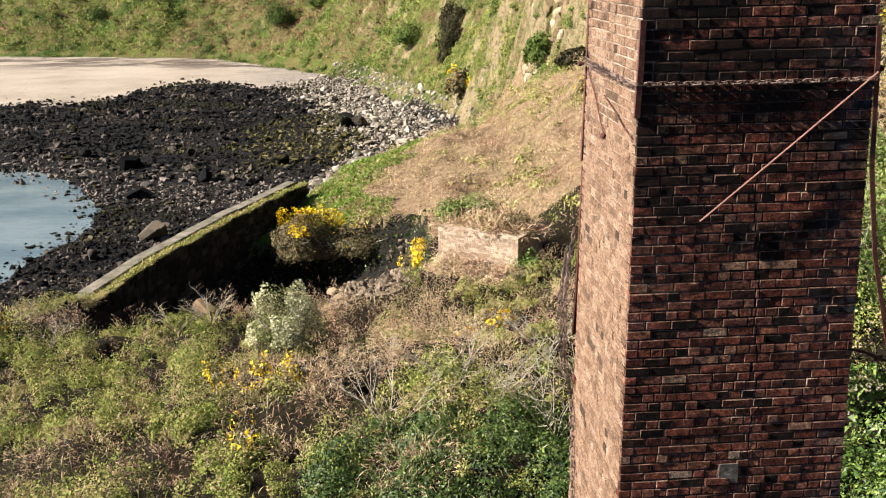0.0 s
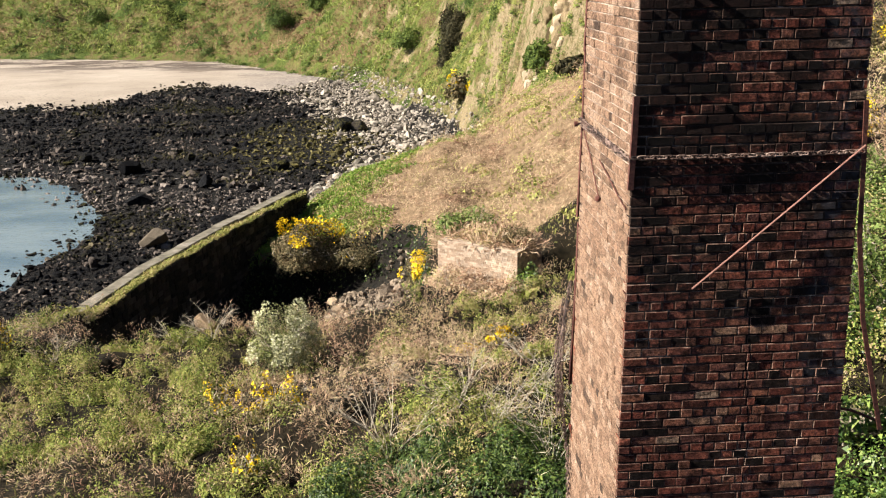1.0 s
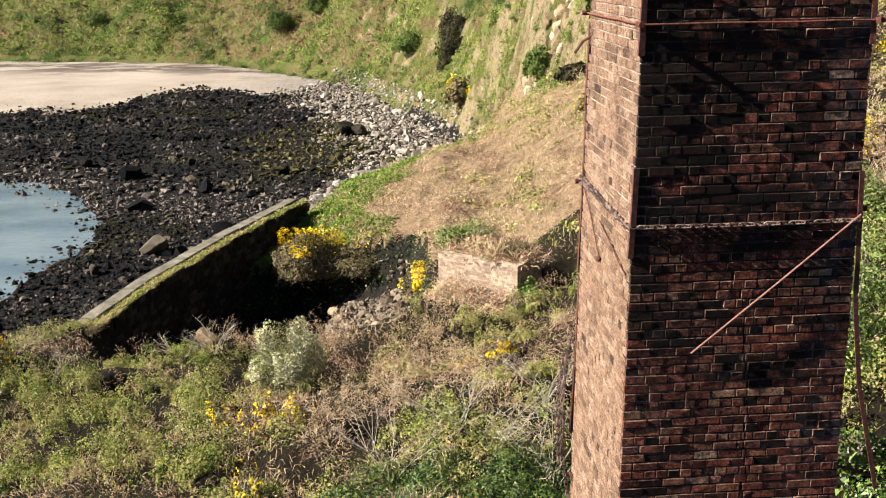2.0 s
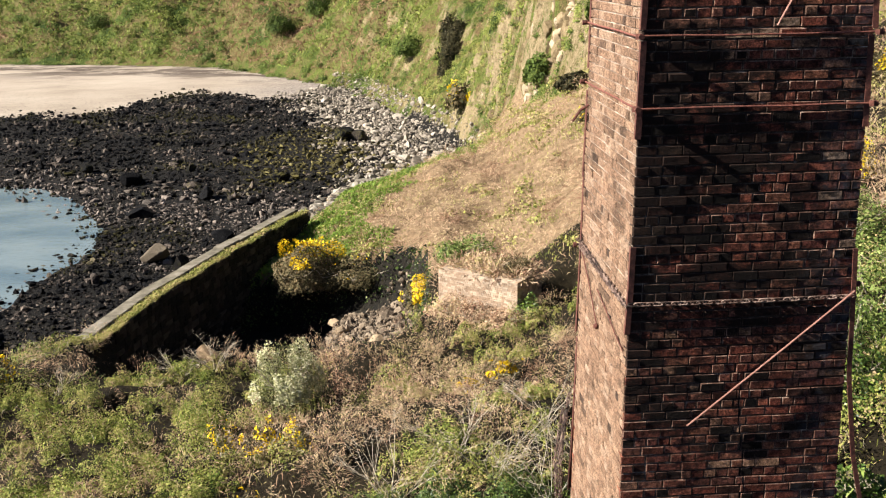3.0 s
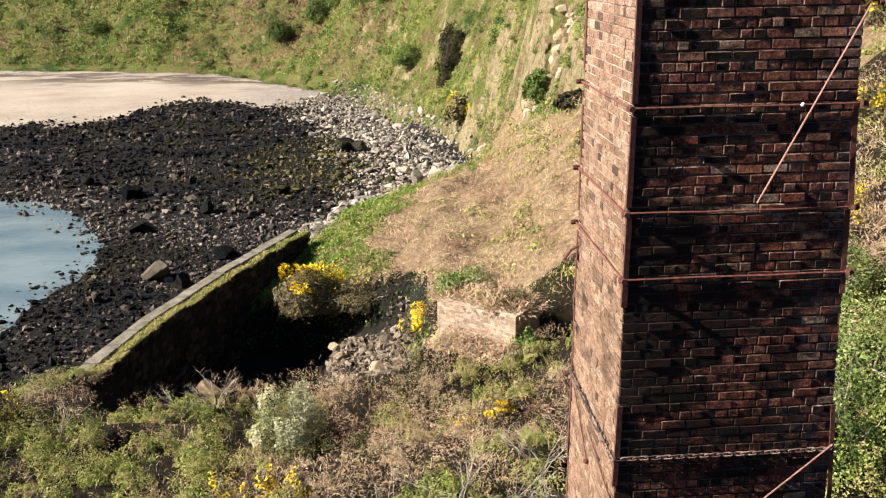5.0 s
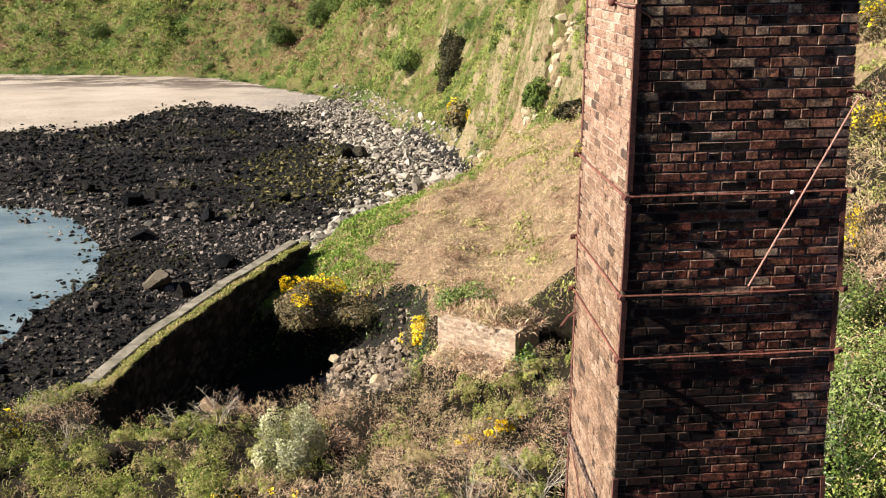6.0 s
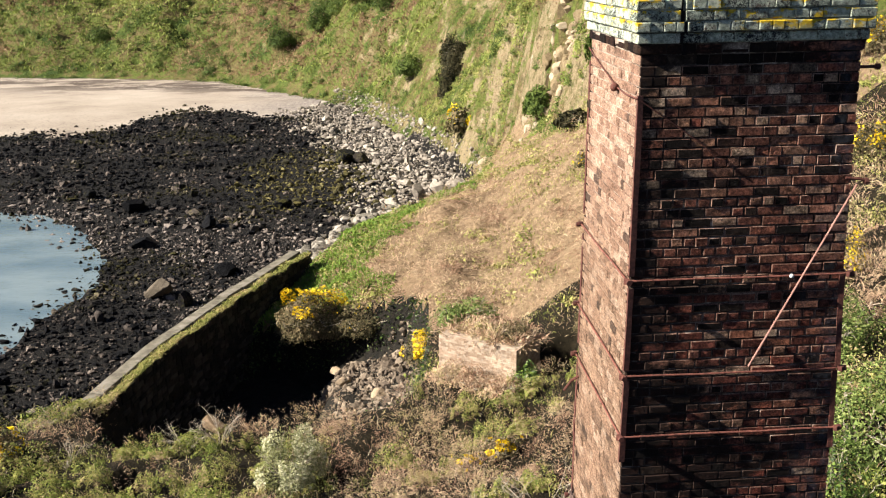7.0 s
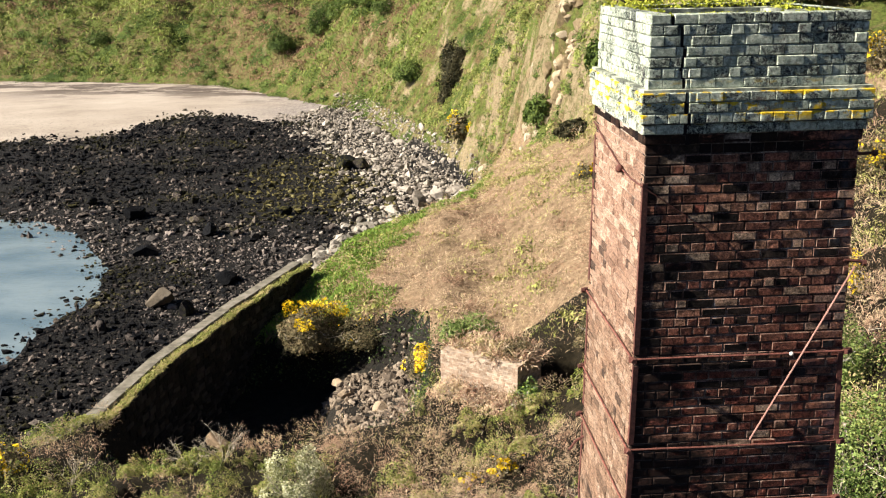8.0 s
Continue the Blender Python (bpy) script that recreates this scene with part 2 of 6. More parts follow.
def make_brick(name, source, soot_shade=0.55, low=SOOTY, high=SOOTY_HIGH, black=0.93, spots=0.9, flue=True):
    """Old red brick, each brick its own tone; sooty, limy and rusty stains over all, and the cap's painted shadow.
    flue: the sooty, shadowed arris and the slaty film of the landward front.
    """
    s = Shader(name, 0.92, spec=0.06)
    r = s.island() if source == "island" else s.random()
    tone = s.mix(s.math("MULTIPLY", s.step(s.height(), 19.7, 20.9), 0.9), s.ramp(r, low), s.ramp(r, high))
    grain = s.noise(55, 8, 0.8)
    tone = s.mix(0.85, tone, s.ramp(grain, [(0.34, (0.10, 0.095, 0.095)), (0.5, (0.9, 0.88, 0.86)), (0.66, (2.1, 2.0, 1.9))]), "MULTIPLY")
    tone = s.mix(spots, tone, s.ramp(s.noise(11, 7, 0.8), [(0.36, (0.10, 0.095, 0.095)), (0.5, (0.85, 0.82, 0.8)), (0.64, (1.9, 1.75, 1.6))]), "MULTIPLY")
    blot = soot_shade_mask(s, soot_shade, flue)
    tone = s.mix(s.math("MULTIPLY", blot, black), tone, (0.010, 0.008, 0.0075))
    lime = s.step(s.noise(6.0, 9, 0.85), 0.60, 0.70)
    tone = s.mix(s.math("MULTIPLY", lime, 0.22), tone, (0.38, 0.29, 0.23))
    if flue:
        xyz = s.n.new("ShaderNodeSeparateXYZ")
        s.l.new(s.pos, xyz.inputs[0])
        film = s.math("MULTIPLY", s.step(xyz.outputs["X"], 2.75, 3.15), s.step(s.noise(5.0, 7, 0.75, stretch=(1, 1, 0.6)), 0.46, 0.62))
        tone = s.mix(s.math("MULTIPLY", film, 0.5), tone, (0.075, 0.085, 0.105))
    s.bump(s.math("ADD", grain, s.math("MULTIPLY", s.noise(18, 5, 0.7), 1.2)), 1.0, 0.016)
    return s.done(tone)


def make_mortar():
    s = Shader("mortar", 0.95, spec=0.1)
    v = s.math("ADD", s.math("MULTIPLY", s.noise(1.1, 6, 0.7), 0.55), s.math("MULTIPLY", s.noise(14, 8, 0.85), 0.45))
    c = s.ramp(v, [(0.42, (0.008, 0.007, 0.006)), (0.50, (0.030, 0.024, 0.020)), (0.56, (0.11, 0.088, 0.072)), (0.64, (0.42, 0.35, 0.29))])
    return s.bump(s.noise(80, 4), 0.5, 0.01).done(c)


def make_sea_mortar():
    # Paler than the front's mortar; the sun on this side is in it.
    s = Shader("sun_side_mortar", 0.95, spec=0.1)
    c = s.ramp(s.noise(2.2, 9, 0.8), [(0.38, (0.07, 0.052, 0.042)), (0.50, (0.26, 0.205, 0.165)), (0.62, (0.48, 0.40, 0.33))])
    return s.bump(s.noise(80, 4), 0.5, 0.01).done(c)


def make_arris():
    """Worn edges of the old bricks, paled in patches to stand for the light they catch."""
    s = Shader("lit_arris", 0.92, spec=0.06)
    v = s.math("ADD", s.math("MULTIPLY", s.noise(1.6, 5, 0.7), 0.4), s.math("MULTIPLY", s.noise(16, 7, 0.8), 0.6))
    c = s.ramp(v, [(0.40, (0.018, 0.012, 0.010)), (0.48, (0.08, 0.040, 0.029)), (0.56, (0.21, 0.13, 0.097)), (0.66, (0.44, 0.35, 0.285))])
    c = s.mix(s.math("MULTIPLY", soot_shade_mask(s, 0.55, True), 0.8), c, (0.012, 0.010, 0.009))
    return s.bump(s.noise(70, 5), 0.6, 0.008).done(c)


def make_lichen_brick(name, yellow_from=21.93, yellow_to=22.27):
    """Weathered cap bricks speckled with pale grey-green lichen; yellow crusts run along the joints."""
    s = Shader(name, 0.92, spec=0.15)
    base = s.ramp(s.island(), [(0.0, (0.008, 0.009, 0.012)), (0.4, (0.030, 0.030, 0.032)), (0.7, (0.08, 0.060, 0.052)), (1.0, (0.15, 0.13, 0.11))])
    v = s.math("ADD", s.math("MULTIPLY", s.noise(3.2, 5, 0.7), 0.25), s.math("MULTIPLY", s.noise(42, 9, 0.9), 0.75))
    pale = s.step(s.math("ADD", v, s.math("MULTIPLY", s.math("SUBTRACT", s.island(), 0.5), 0.06)), 0.45, 0.50)
    c = s.mix(s.math("MULTIPLY", pale, 0.9), base, s.ramp(s.noise(22, 7, 0.8), [(0.34, (0.12, 0.155, 0.12)), (0.5, (0.37, 0.42, 0.33)), (0.66, (0.72, 0.74, 0.60))]))
    band = s.math("MULTIPLY", s.step(s.height(), yellow_from, yellow_from + 0.07), s.step(s.height(), yellow_to, yellow_to - 0.07))
    part_way = s.math("FRACT", s.math("DIVIDE", s.math("SUBTRACT", s.height(), 21.953), 0.0785), 0.0)
    edge = s.math("MULTIPLY", s.step(part_way, 0.55, 0.85), 0.085)
    yellow = s.math("MULTIPLY", s.step(s.math("ADD", s.noise(5, 7, 0.7, stretch=(1, 1, 2.0)), edge), 0.575, 0.61), band)
    c = s.mix(yellow, c, s.ramp(s.noise(25, 4), [(0.35, (0.40, 0.25, 0.015)), (0.65, (0.62, 0.45, 0.03))]))
    return s.bump(s.noise(45, 8, 0.8), 0.9, 0.012).done(c)


def make_iron(name, light=1.0):
    s = Shader(name, 0.8, 0.0, 0.3)
    c = s.ramp(s.noise(30, 5, 0.7), [(0.3, (0.05 * light, 0.02 * light, 0.016 * light)), (0.55, (0.16 * light, 0.055 * light, 0.04 * light)), (0.75, (0.30 * light, 0.12 * light, 0.08 * light))])
    return s.bump(s.noise(120, 4), 0.6, 0.005).done(c)


def make_turf():
    """Turf, litter and soil; pale rock where it is very steep."""
    s = Shader("turf", 0.95, spec=0.1)
    litter = s.ramp(s.noise(0.16, 7, 0.62), [(0.36, (0.035, 0.06, 0.015)), (0.44, (0.09, 0.125, 0.03)), (0.50, (0.16, 0.125, 0.065)), (0.56, (0.11, 0.15, 0.034)), (0.66, (0.15, 0.10, 0.06))])
    litter = s.mix(0.85, litter, s.ramp(s.noise(5, 7, 0.75), [(0.3, (0.15, 0.15, 0.13)), (0.7, (1.35, 1.3, 1.15))]), "MULTIPLY")
    rock = s.ramp(s.noise(1.1, 10, 0.8, stretch=(1, 1, 0.45)), [(0.34, (0.04, 0.042, 0.018)), (0.42, (0.14, 0.115, 0.06)), (0.50, (0.31, 0.24, 0.15)), (0.56, (0.15, 0.13, 0.06)), (0.62, (0.42, 0.34, 0.235)), (0.70, (0.20, 0.17, 0.09))])
    steep = s.step(s.math("ADD", s.upness(), s.math("MULTIPLY", s.noise(0.3, 6, 0.65), 0.7)), 0.90, 0.78)
    steep = s.math("MULTIPLY", steep, s.step(s.noise(0.25, 8, 0.75, stretch=(1, 1, 0.35)), 0.46, 0.53))
    c = s.mix(steep, litter, rock)
    s.bump(s.math("ADD", s.noise(6, 6, 0.7), s.math("MULTIPLY", s.noise(1.2, 7, 0.75), 2.5)), 1.0, 0.2)
    return s.done(c)


def make_sand():
    """Pale dry sand, pebbly near the rocks; wrack lies in broken lines along the back of the beach, grey shingle towards the cliff."""
    s = Shader("sand", 0.95, spec=0.15)
    sand = s.ramp(s.noise(0.12, 8, 0.66, stretch=(0.6, 1, 1)), [(0.3, (0.21, 0.175, 0.14)), (0.5, (0.295, 0.25, 0.205)), (0.7, (0.35, 0.305, 0.255))])
    xyz = s.n.new("ShaderNodeSeparateXYZ")
    s.l.new(s.pos, xyz.inputs[0])
    shingle = s.step(s.math("ADD", xyz.outputs["X"], s.math("MULTIPLY", s.noise(0.15, 6, 0.7), 24.0)), -24.0, -8.0)
    sand = s.mix(s.math("MULTIPLY", shingle, 0.9), sand, s.ramp(s.noise(1.8, 8, 0.8), [(0.36, (0.06, 0.052, 0.05)), (0.5, (0.19, 0.165, 0.15)), (0.64, (0.33, 0.29, 0.26))]))
    weed = s.math("MULTIPLY", s.step(s.noise(0.8, 9, 0.75, stretch=(0.07, 0.26, 1)), 0.47, 0.53), s.step(s.math("ADD", s.height(), s.math("MULTIPLY", s.noise(0.05, 3), 0.5)), 2.05, 2.4))
    sand = s.mix(s.math("MULTIPLY", weed, 0.9), sand, (0.055, 0.04, 0.033))
    low = s.step(s.height(), 1.9, 1.1)
    specks = s.step(s.math("ADD", s.noise(2.2, 7, 0.85), s.math("MULTIPLY", low, 0.07)), 0.60, 0.66)
    sand = s.mix(s.math("MULTIPLY", specks, 0.75), sand, (0.09, 0.075, 0.06))
    return s.bump(s.noise(2.5, 7, 0.7), 0.9, 0.12).done(sand)


def make_weed_bed():
    s = Shader("weed_bed", 0.8, spec=0.1)
    c = s.ramp(s.noise(3.5, 8, 0.8), [(0.35, (0.003, 0.003, 0.003)), (0.55, (0.010, 0.009, 0.008)), (0.72, (0.06, 0.052, 0.044))])
    return s.bump(s.noise(5, 8, 0.8), 1.0, 0.2).done(c)


def make_floor(name, stops):
    s = Shader(name, 0.95, spec=0.1)
    return s.bump(s.noise(6, 8, 0.8), 1.0, 0.12).done(s.ramp(s.noise(3.0, 8, 0.8), stops))


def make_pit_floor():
    # Soil near black: the deep shadow of the hollow is in its colour.
    s = Shader("shaded_soil", 0.9, spec=0.2)
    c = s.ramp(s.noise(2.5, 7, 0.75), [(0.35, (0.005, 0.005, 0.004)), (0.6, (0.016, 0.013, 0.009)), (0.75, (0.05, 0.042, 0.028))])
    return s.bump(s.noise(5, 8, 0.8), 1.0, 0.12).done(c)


def make_leaf(name, stops, rough=0.7, spread=0.35, spec=0.08, patch=0.25):
    """Leaves or dry fronds: a tone for each piece, drifting over the ground in patches."""
    s = Shader(name, rough, spec=spec)
    v = s.math("ADD", s.math("MULTIPLY", s.island(), spread), s.math("MULTIPLY", s.noise(patch, 4), 1.0 - spread))
    c = s.ramp(v, stops)
    s.b.inputs["Subsurface Weight"].default_value = 0.0
    tr = s.n.new("ShaderNodeBsdfTranslucent")
    s.l.new(c, tr.inputs["Color"])
    mixer = s.n.new("ShaderNodeMixShader")
    mixer.inputs[0].default_value = 0.15
    out = s.n["Material Output"]
    s.l.new(s.b.outputs[0], mixer.inputs[1])
    s.l.new(tr.outputs[0], mixer.inputs[2])
    s.l.new(mixer.outputs[0], out.inputs["Surface"])
    return s.done(c)


def make_rock(name, stops, rough=0.7, spec=0.4, bumpy=0.8):
    s = Shader(name, rough, spec=spec)
    v = s.math("ADD", s.math("MULTIPLY", s.island(), 0.5), s.math("MULTIPLY", s.noise(3, 6, 0.7), 0.5))
    c = s.mix(0.6, s.ramp(v, stops), s.ramp(s.noise(18, 6, 0.7), [(0.3, (0.4, 0.4, 0.4)), (0.7, (1.3, 1.3, 1.3))]), "MULTIPLY")
    return s.bump(s.noise(9, 7, 0.75), bumpy, 0.08).done(c)


def make_weed_rock():
    """Dark wrack-hung stones; here and there bare grey-pink stone or olive weed."""
    s = Shader("weed_rock", 0.85, spec=0.05)
    bare = s.step(s.math("ADD", s.math("MULTIPLY", s.island(), 0.40), s.math("MULTIPLY", s.noise(0.13, 5, 0.6), 0.9)), 0.70, 0.95)
    c = s.mix(bare, s.ramp(s.noise(5, 6, 0.7), [(0.3, (0.002, 0.002, 0.0025)), (0.7, (0.010, 0.0105, 0.012))]), s.ramp(s.noise(6, 6, 0.7), [(0.3, (0.05, 0.041, 0.036)), (0.7, (0.30, 0.245, 0.21))]))
    olive = s.math("MULTIPLY", s.step(s.noise(0.09, 5), 0.50, 0.58), s.step(s.noise(3, 6), 0.46, 0.6))
    c = s.mix(s.math("MULTIPLY", olive, 0.45), c, (0.11, 0.10, 0.03))
    return s.bump(s.noise(9, 7, 0.75), 1.0, 0.1).done(c)


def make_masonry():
    # Stone near black, with the shade of the wall's inner face in it.
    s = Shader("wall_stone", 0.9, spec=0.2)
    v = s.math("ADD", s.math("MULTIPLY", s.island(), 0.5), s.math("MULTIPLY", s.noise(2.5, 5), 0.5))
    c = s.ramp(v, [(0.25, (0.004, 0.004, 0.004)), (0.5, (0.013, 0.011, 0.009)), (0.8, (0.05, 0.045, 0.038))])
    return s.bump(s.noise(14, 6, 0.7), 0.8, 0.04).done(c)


def make_concrete():
    s = Shader("concrete", 0.9, spec=0.2)
    c = s.ramp(s.noise(1.6, 7, 0.65), [(0.3, (0.06, 0.053, 0.04)), (0.5, (0.145, 0.13, 0.10)), (0.75, (0.26, 0.235, 0.20))])
    return s.bump(s.noise(30, 5), 0.5, 0.02).done(c)


def make_water():
    s = Shader("water", 0.12, spec=0.5)
    c = s.ramp(s.noise(0.12, 4, 0.5, stretch=(1, 1.6, 1)), [(0.35, (0.075, 0.112, 0.13)), (0.65, (0.15, 0.19, 0.20))])
    s.bump(s.math("ADD", s.noise(0.9, 5, 0.6, stretch=(1, 1.8, 1)), s.math("MULTIPLY", s.noise(4.0, 3), 0.3)), 0.35, 0.12)
    return s.done(c)


# BLUE_BRICK: black corbel brick with more of the cap's shadow in it.
BRICK, BRICK_ONE, BLUE_BRICK = make_brick("brick", "island"), make_brick("brick_single", "object"), make_brick("dark_corbel_brick", "island", 0.42)
SEA_BRICK = make_brick("sun_side_brick", "island", 0.63, SUN_SIDE, SUN_SIDE_HIGH, 0.5, 0.28, False)
CHAIN_IRON = make_rock("chain_iron", [(0.25, (0.025, 0.016, 0.013)), (0.5, (0.10, 0.058, 0.045)), (0.8, (0.28, 0.20, 0.165))], 0.6, 0.4, 0.4)
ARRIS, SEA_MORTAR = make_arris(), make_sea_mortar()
MORTAR, LICHEN = make_mortar(), make_lichen_brick("lichen_brick")
# Near-black tone for the shade inside the cracks.
CRACK_SHADE = Shader("soot_shade", 0.95, spec=0.05).done((0.012, 0.010, 0.010))
dk = Shader("cap_mortar", 0.95, spec=0.1)
CAP_MORTAR = dk.bump(dk.noise(60, 5), 0.6, 0.01).done(dk.ramp(dk.noise(4, 7, 0.75), [(0.38, (0.03, 0.032, 0.03)), (0.50, (0.16, 0.175, 0.14)), (0.62, (0.46, 0.48, 0.38))]))
IRON, ROD_IRON, STRAP_IRON = make_iron("rusty_iron", 0.62), make_rock("pink_rust", [(0.25, (0.12, 0.055, 0.045)), (0.5, (0.25, 0.125, 0.10)), (0.8, (0.36, 0.20, 0.165))], 0.8, 0.2, 0.3), make_iron("strap_rust", 1.0)
TURF, SAND, WEED_BED, PIT_FLOOR = make_turf(), make_sand(), make_weed_bed(), make_pit_floor()
# Near-black floor puts the shade in the scrub's gaps into its colour.
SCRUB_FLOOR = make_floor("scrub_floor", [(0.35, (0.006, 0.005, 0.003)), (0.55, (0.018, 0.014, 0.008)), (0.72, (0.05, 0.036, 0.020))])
LITTER = make_floor("bracken_litter", [(0.35, (0.09, 0.06, 0.036)), (0.55, (0.22, 0.155, 0.095)), (0.72, (0.32, 0.24, 0.15))])
WATER, CONCRETE, WALL_STONE = make_water(), make_concrete(), make_masonry()
WEED_ROCK = make_weed_rock()
BARE_ROCK = make_rock("bare_rock", [(0.25, (0.012, 0.011, 0.010)), (0.42, (0.06, 0.052, 0.047)), (0.58, (0.15, 0.122, 0.106)), (0.8, (0.29, 0.245, 0.215))], 0.85, 0.15)
OLIVE_ROCK = make_rock("olive_weed_rock", [(0.25, (0.010, 0.009, 0.004)), (0.45, (0.05, 0.043, 0.015)), (0.6, (0.10, 0.085, 0.025)), (0.8, (0.19, 0.165, 0.075))], 0.8, 0.15)
PALE_ROCK = make_rock("pale_rock", [(0.25, (0.06, 0.05, 0.04)), (0.42, (0.20, 0.172, 0.14)), (0.72, (0.40, 0.352, 0.295))], 0.85, 0.2)
BRACKEN = make_leaf("dead_bracken", [(0.26, (0.10, 0.045, 0.032)), (0.37, (0.26, 0.147, 0.10)), (0.47, (0.43, 0.295, 0.20)), (0.57, (0.50, 0.385, 0.26)), (0.66, (0.40, 0.35, 0.16)), (0.74, (0.22, 0.24, 0.07))], 0.85, 0.24, 0.1, 0.45)
GRASS = make_leaf("grass", [(0.28, (0.05, 0.07, 0.018)), (0.40, (0.16, 0.18, 0.045)), (0.52, (0.29, 0.29, 0.085)), (0.62, (0.42, 0.34, 0.17)), (0.74, (0.30, 0.17, 0.11))], 0.8, 0.2, 0.1, 0.8)
BRAMBLE = make_leaf("bramble_leaf", [(0.28, (0.018, 0.032, 0.008)), (0.37, (0.085, 0.12, 0.026)), (0.46, (0.18, 0.215, 0.046)), (0.54, (0.28, 0.285, 0.080)), (0.61, (0.27, 0.20, 0.11)), (0.69, (0.40, 0.29, 0.19))], 0.7, 0.20, 0.08, 0.9)
GORSE = make_leaf("gorse_spine", [(0.25, (0.045, 0.045, 0.02)), (0.5, (0.12, 0.10, 0.05)), (0.8, (0.24, 0.18, 0.10))], 0.8, 0.5, 0.15, 0.5)
BLOSSOM = make_leaf("gorse_blossom", [(0.2, (0.55, 0.36, 0.01)), (0.6, (0.78, 0.56, 0.015)), (0.9, (0.85, 0.66, 0.05))], 0.6, 0.7)
MAY = make_leaf("hawthorn_blossom", [(0.25, (0.22, 0.23, 0.10)), (0.45, (0.38, 0.38, 0.21)), (0.8, (0.60, 0.58, 0.42))], 0.7, 0.6)
MAY_LEAF = make_leaf("hawthorn_leaf", [(0.25, (0.06, 0.07, 0.025)), (0.5, (0.16, 0.17, 0.07)), (0.8, (0.28, 0.27, 0.14))], 0.65, 0.5)
IVY = make_leaf("ivy_leaf", [(0.2, (0.02, 0.045, 0.010)), (0.45, (0.06, 0.11, 0.02)), (0.65, (0.13, 0.19, 0.035)), (0.85, (0.26, 0.31, 0.07))], 0.45, 0.6, 0.4)
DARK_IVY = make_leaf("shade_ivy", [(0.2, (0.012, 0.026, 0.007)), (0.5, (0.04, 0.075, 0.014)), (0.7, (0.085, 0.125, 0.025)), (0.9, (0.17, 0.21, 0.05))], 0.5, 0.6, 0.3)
MOSS = make_leaf("moss", [(0.2, (0.16, 0.19, 0.02)), (0.6, (0.38, 0.40, 0.05)), (0.9, (0.55, 0.52, 0.10))], 0.9, 0.7)
TWIG = make_rock("twig", [(0.2, (0.22, 0.18, 0.14)), (0.5, (0.38, 0.33, 0.26)), (0.8, (0.52, 0.47, 0.39))], 0.9, 0.1, 0.3)
STRAW = make_leaf("straw", [(0.2, (0.30, 0.25, 0.16)), (0.6, (0.48, 0.42, 0.28)), (0.9, (0.60, 0.55, 0.40))], 0.8, 0.7)
FAR_GREEN = make_leaf("hill_grass", [(0.30, (0.05, 0.085, 0.018)), (0.43, (0.17, 0.215, 0.05)), (0.55, (0.25, 0.29, 0.07)), (0.66, (0.29, 0.31, 0.09)), (0.76, (0.20, 0.20, 0.07))], 0.75, 0.2, 0.15, 0.09)
FAR_SCRUB = make_leaf("hill_scrub", [(0.25, (0.025, 0.045, 0.010)), (0.5, (0.075, 0.115, 0.022)), (0.8, (0.17, 0.21, 0.045))], 0.7, 0.4, 0.15, 0.15)
HILL_BRACKEN = make_leaf("hill_bracken", [(0.28, (0.09, 0.05, 0.03)), (0.42, (0.20, 0.115, 0.07)), (0.55, (0.31, 0.20, 0.125)), (0.68, (0.36, 0.26, 0.16))], 0.85, 0.2, 0.1, 0.12)
DARK_SCRUB = make_leaf("dark_scrub", [(0.25, (0.02, 0.022, 0.012)), (0.6, (0.05, 0.045, 0.022)), (0.9, (0.10, 0.085, 0.04))], 0.7, 0.6)
GRASS_LEAF = make_leaf("young_leaf", [(0.25, (0.07, 0.11, 0.025)), (0.5, (0.14, 0.19, 0.05)), (0.8, (0.25, 0.29, 0.10))], 0.55, 0.7)
SAND_ROCK = make_rock("tan_rock", [(0.2, (0.15, 0.105, 0.065)), (0.5, (0.25, 0.18, 0.115)), (0.8, (0.34, 0.265, 0.185))], 0.9, 0.15)
CRAG_FACE = make_rock("crag_face", [(0.25, (0.10, 0.075, 0.04)), (0.42, (0.22, 0.165, 0.095)), (0.58, (0.33, 0.26, 0.17)), (0.8, (0.42, 0.35, 0.25))], 0.9, 0.15, 1.0)
DIRT_STONE = make_rock("bank_stone", [(0.2, (0.10, 0.082, 0.053)), (0.5, (0.24, 0.20, 0.14)), (0.8, (0.38, 0.34, 0.255))], 0.9, 0.15)
ce = Shader("old_cement", 0.95, spec=0.1)
CEMENT = ce.bump(ce.noise(50, 5), 0.6, 0.01).done(ce.ramp(ce.noise(14, 7, 0.8), [(0.36, (0.05, 0.044, 0.04)), (0.5, (0.13, 0.112, 0.098)), (0.66, (0.26, 0.23, 0.20))]))
LIME = Shader("white_knob", 0.8).done((0.5, 0.49, 0.45))
BROWN_ROCK = make_rock("brown_boulder", [(0.25, (0.05, 0.04, 0.03)), (0.5, (0.12, 0.098, 0.072)), (0.8, (0.2, 0.165, 0.125))], 0.9, 0.15)
RUBBLE = make_rock("rubble", [(0.2, (0.08, 0.062, 0.048)), (0.5, (0.165, 0.128, 0.094)), (0.8, (0.29, 0.235, 0.18))], 0.9, 0.15)
OUTCROP = make_rock("outcrop", [(0.25, (0.09, 0.08, 0.065)), (0.5, (0.24, 0.215, 0.175)), (0.8, (0.38, 0.35, 0.30))], 0.9, 0.15)
pm = Shader("pale_mortar", 0.95, spec=0.1)
PALE_MORTAR = pm.bump(pm.noise(60, 4), 0.4, 0.01).done(pm.ramp(pm.noise(3, 6), [(0.3, (0.30, 0.23, 0.17)), (0.7, (0.44, 0.36, 0.28))]))
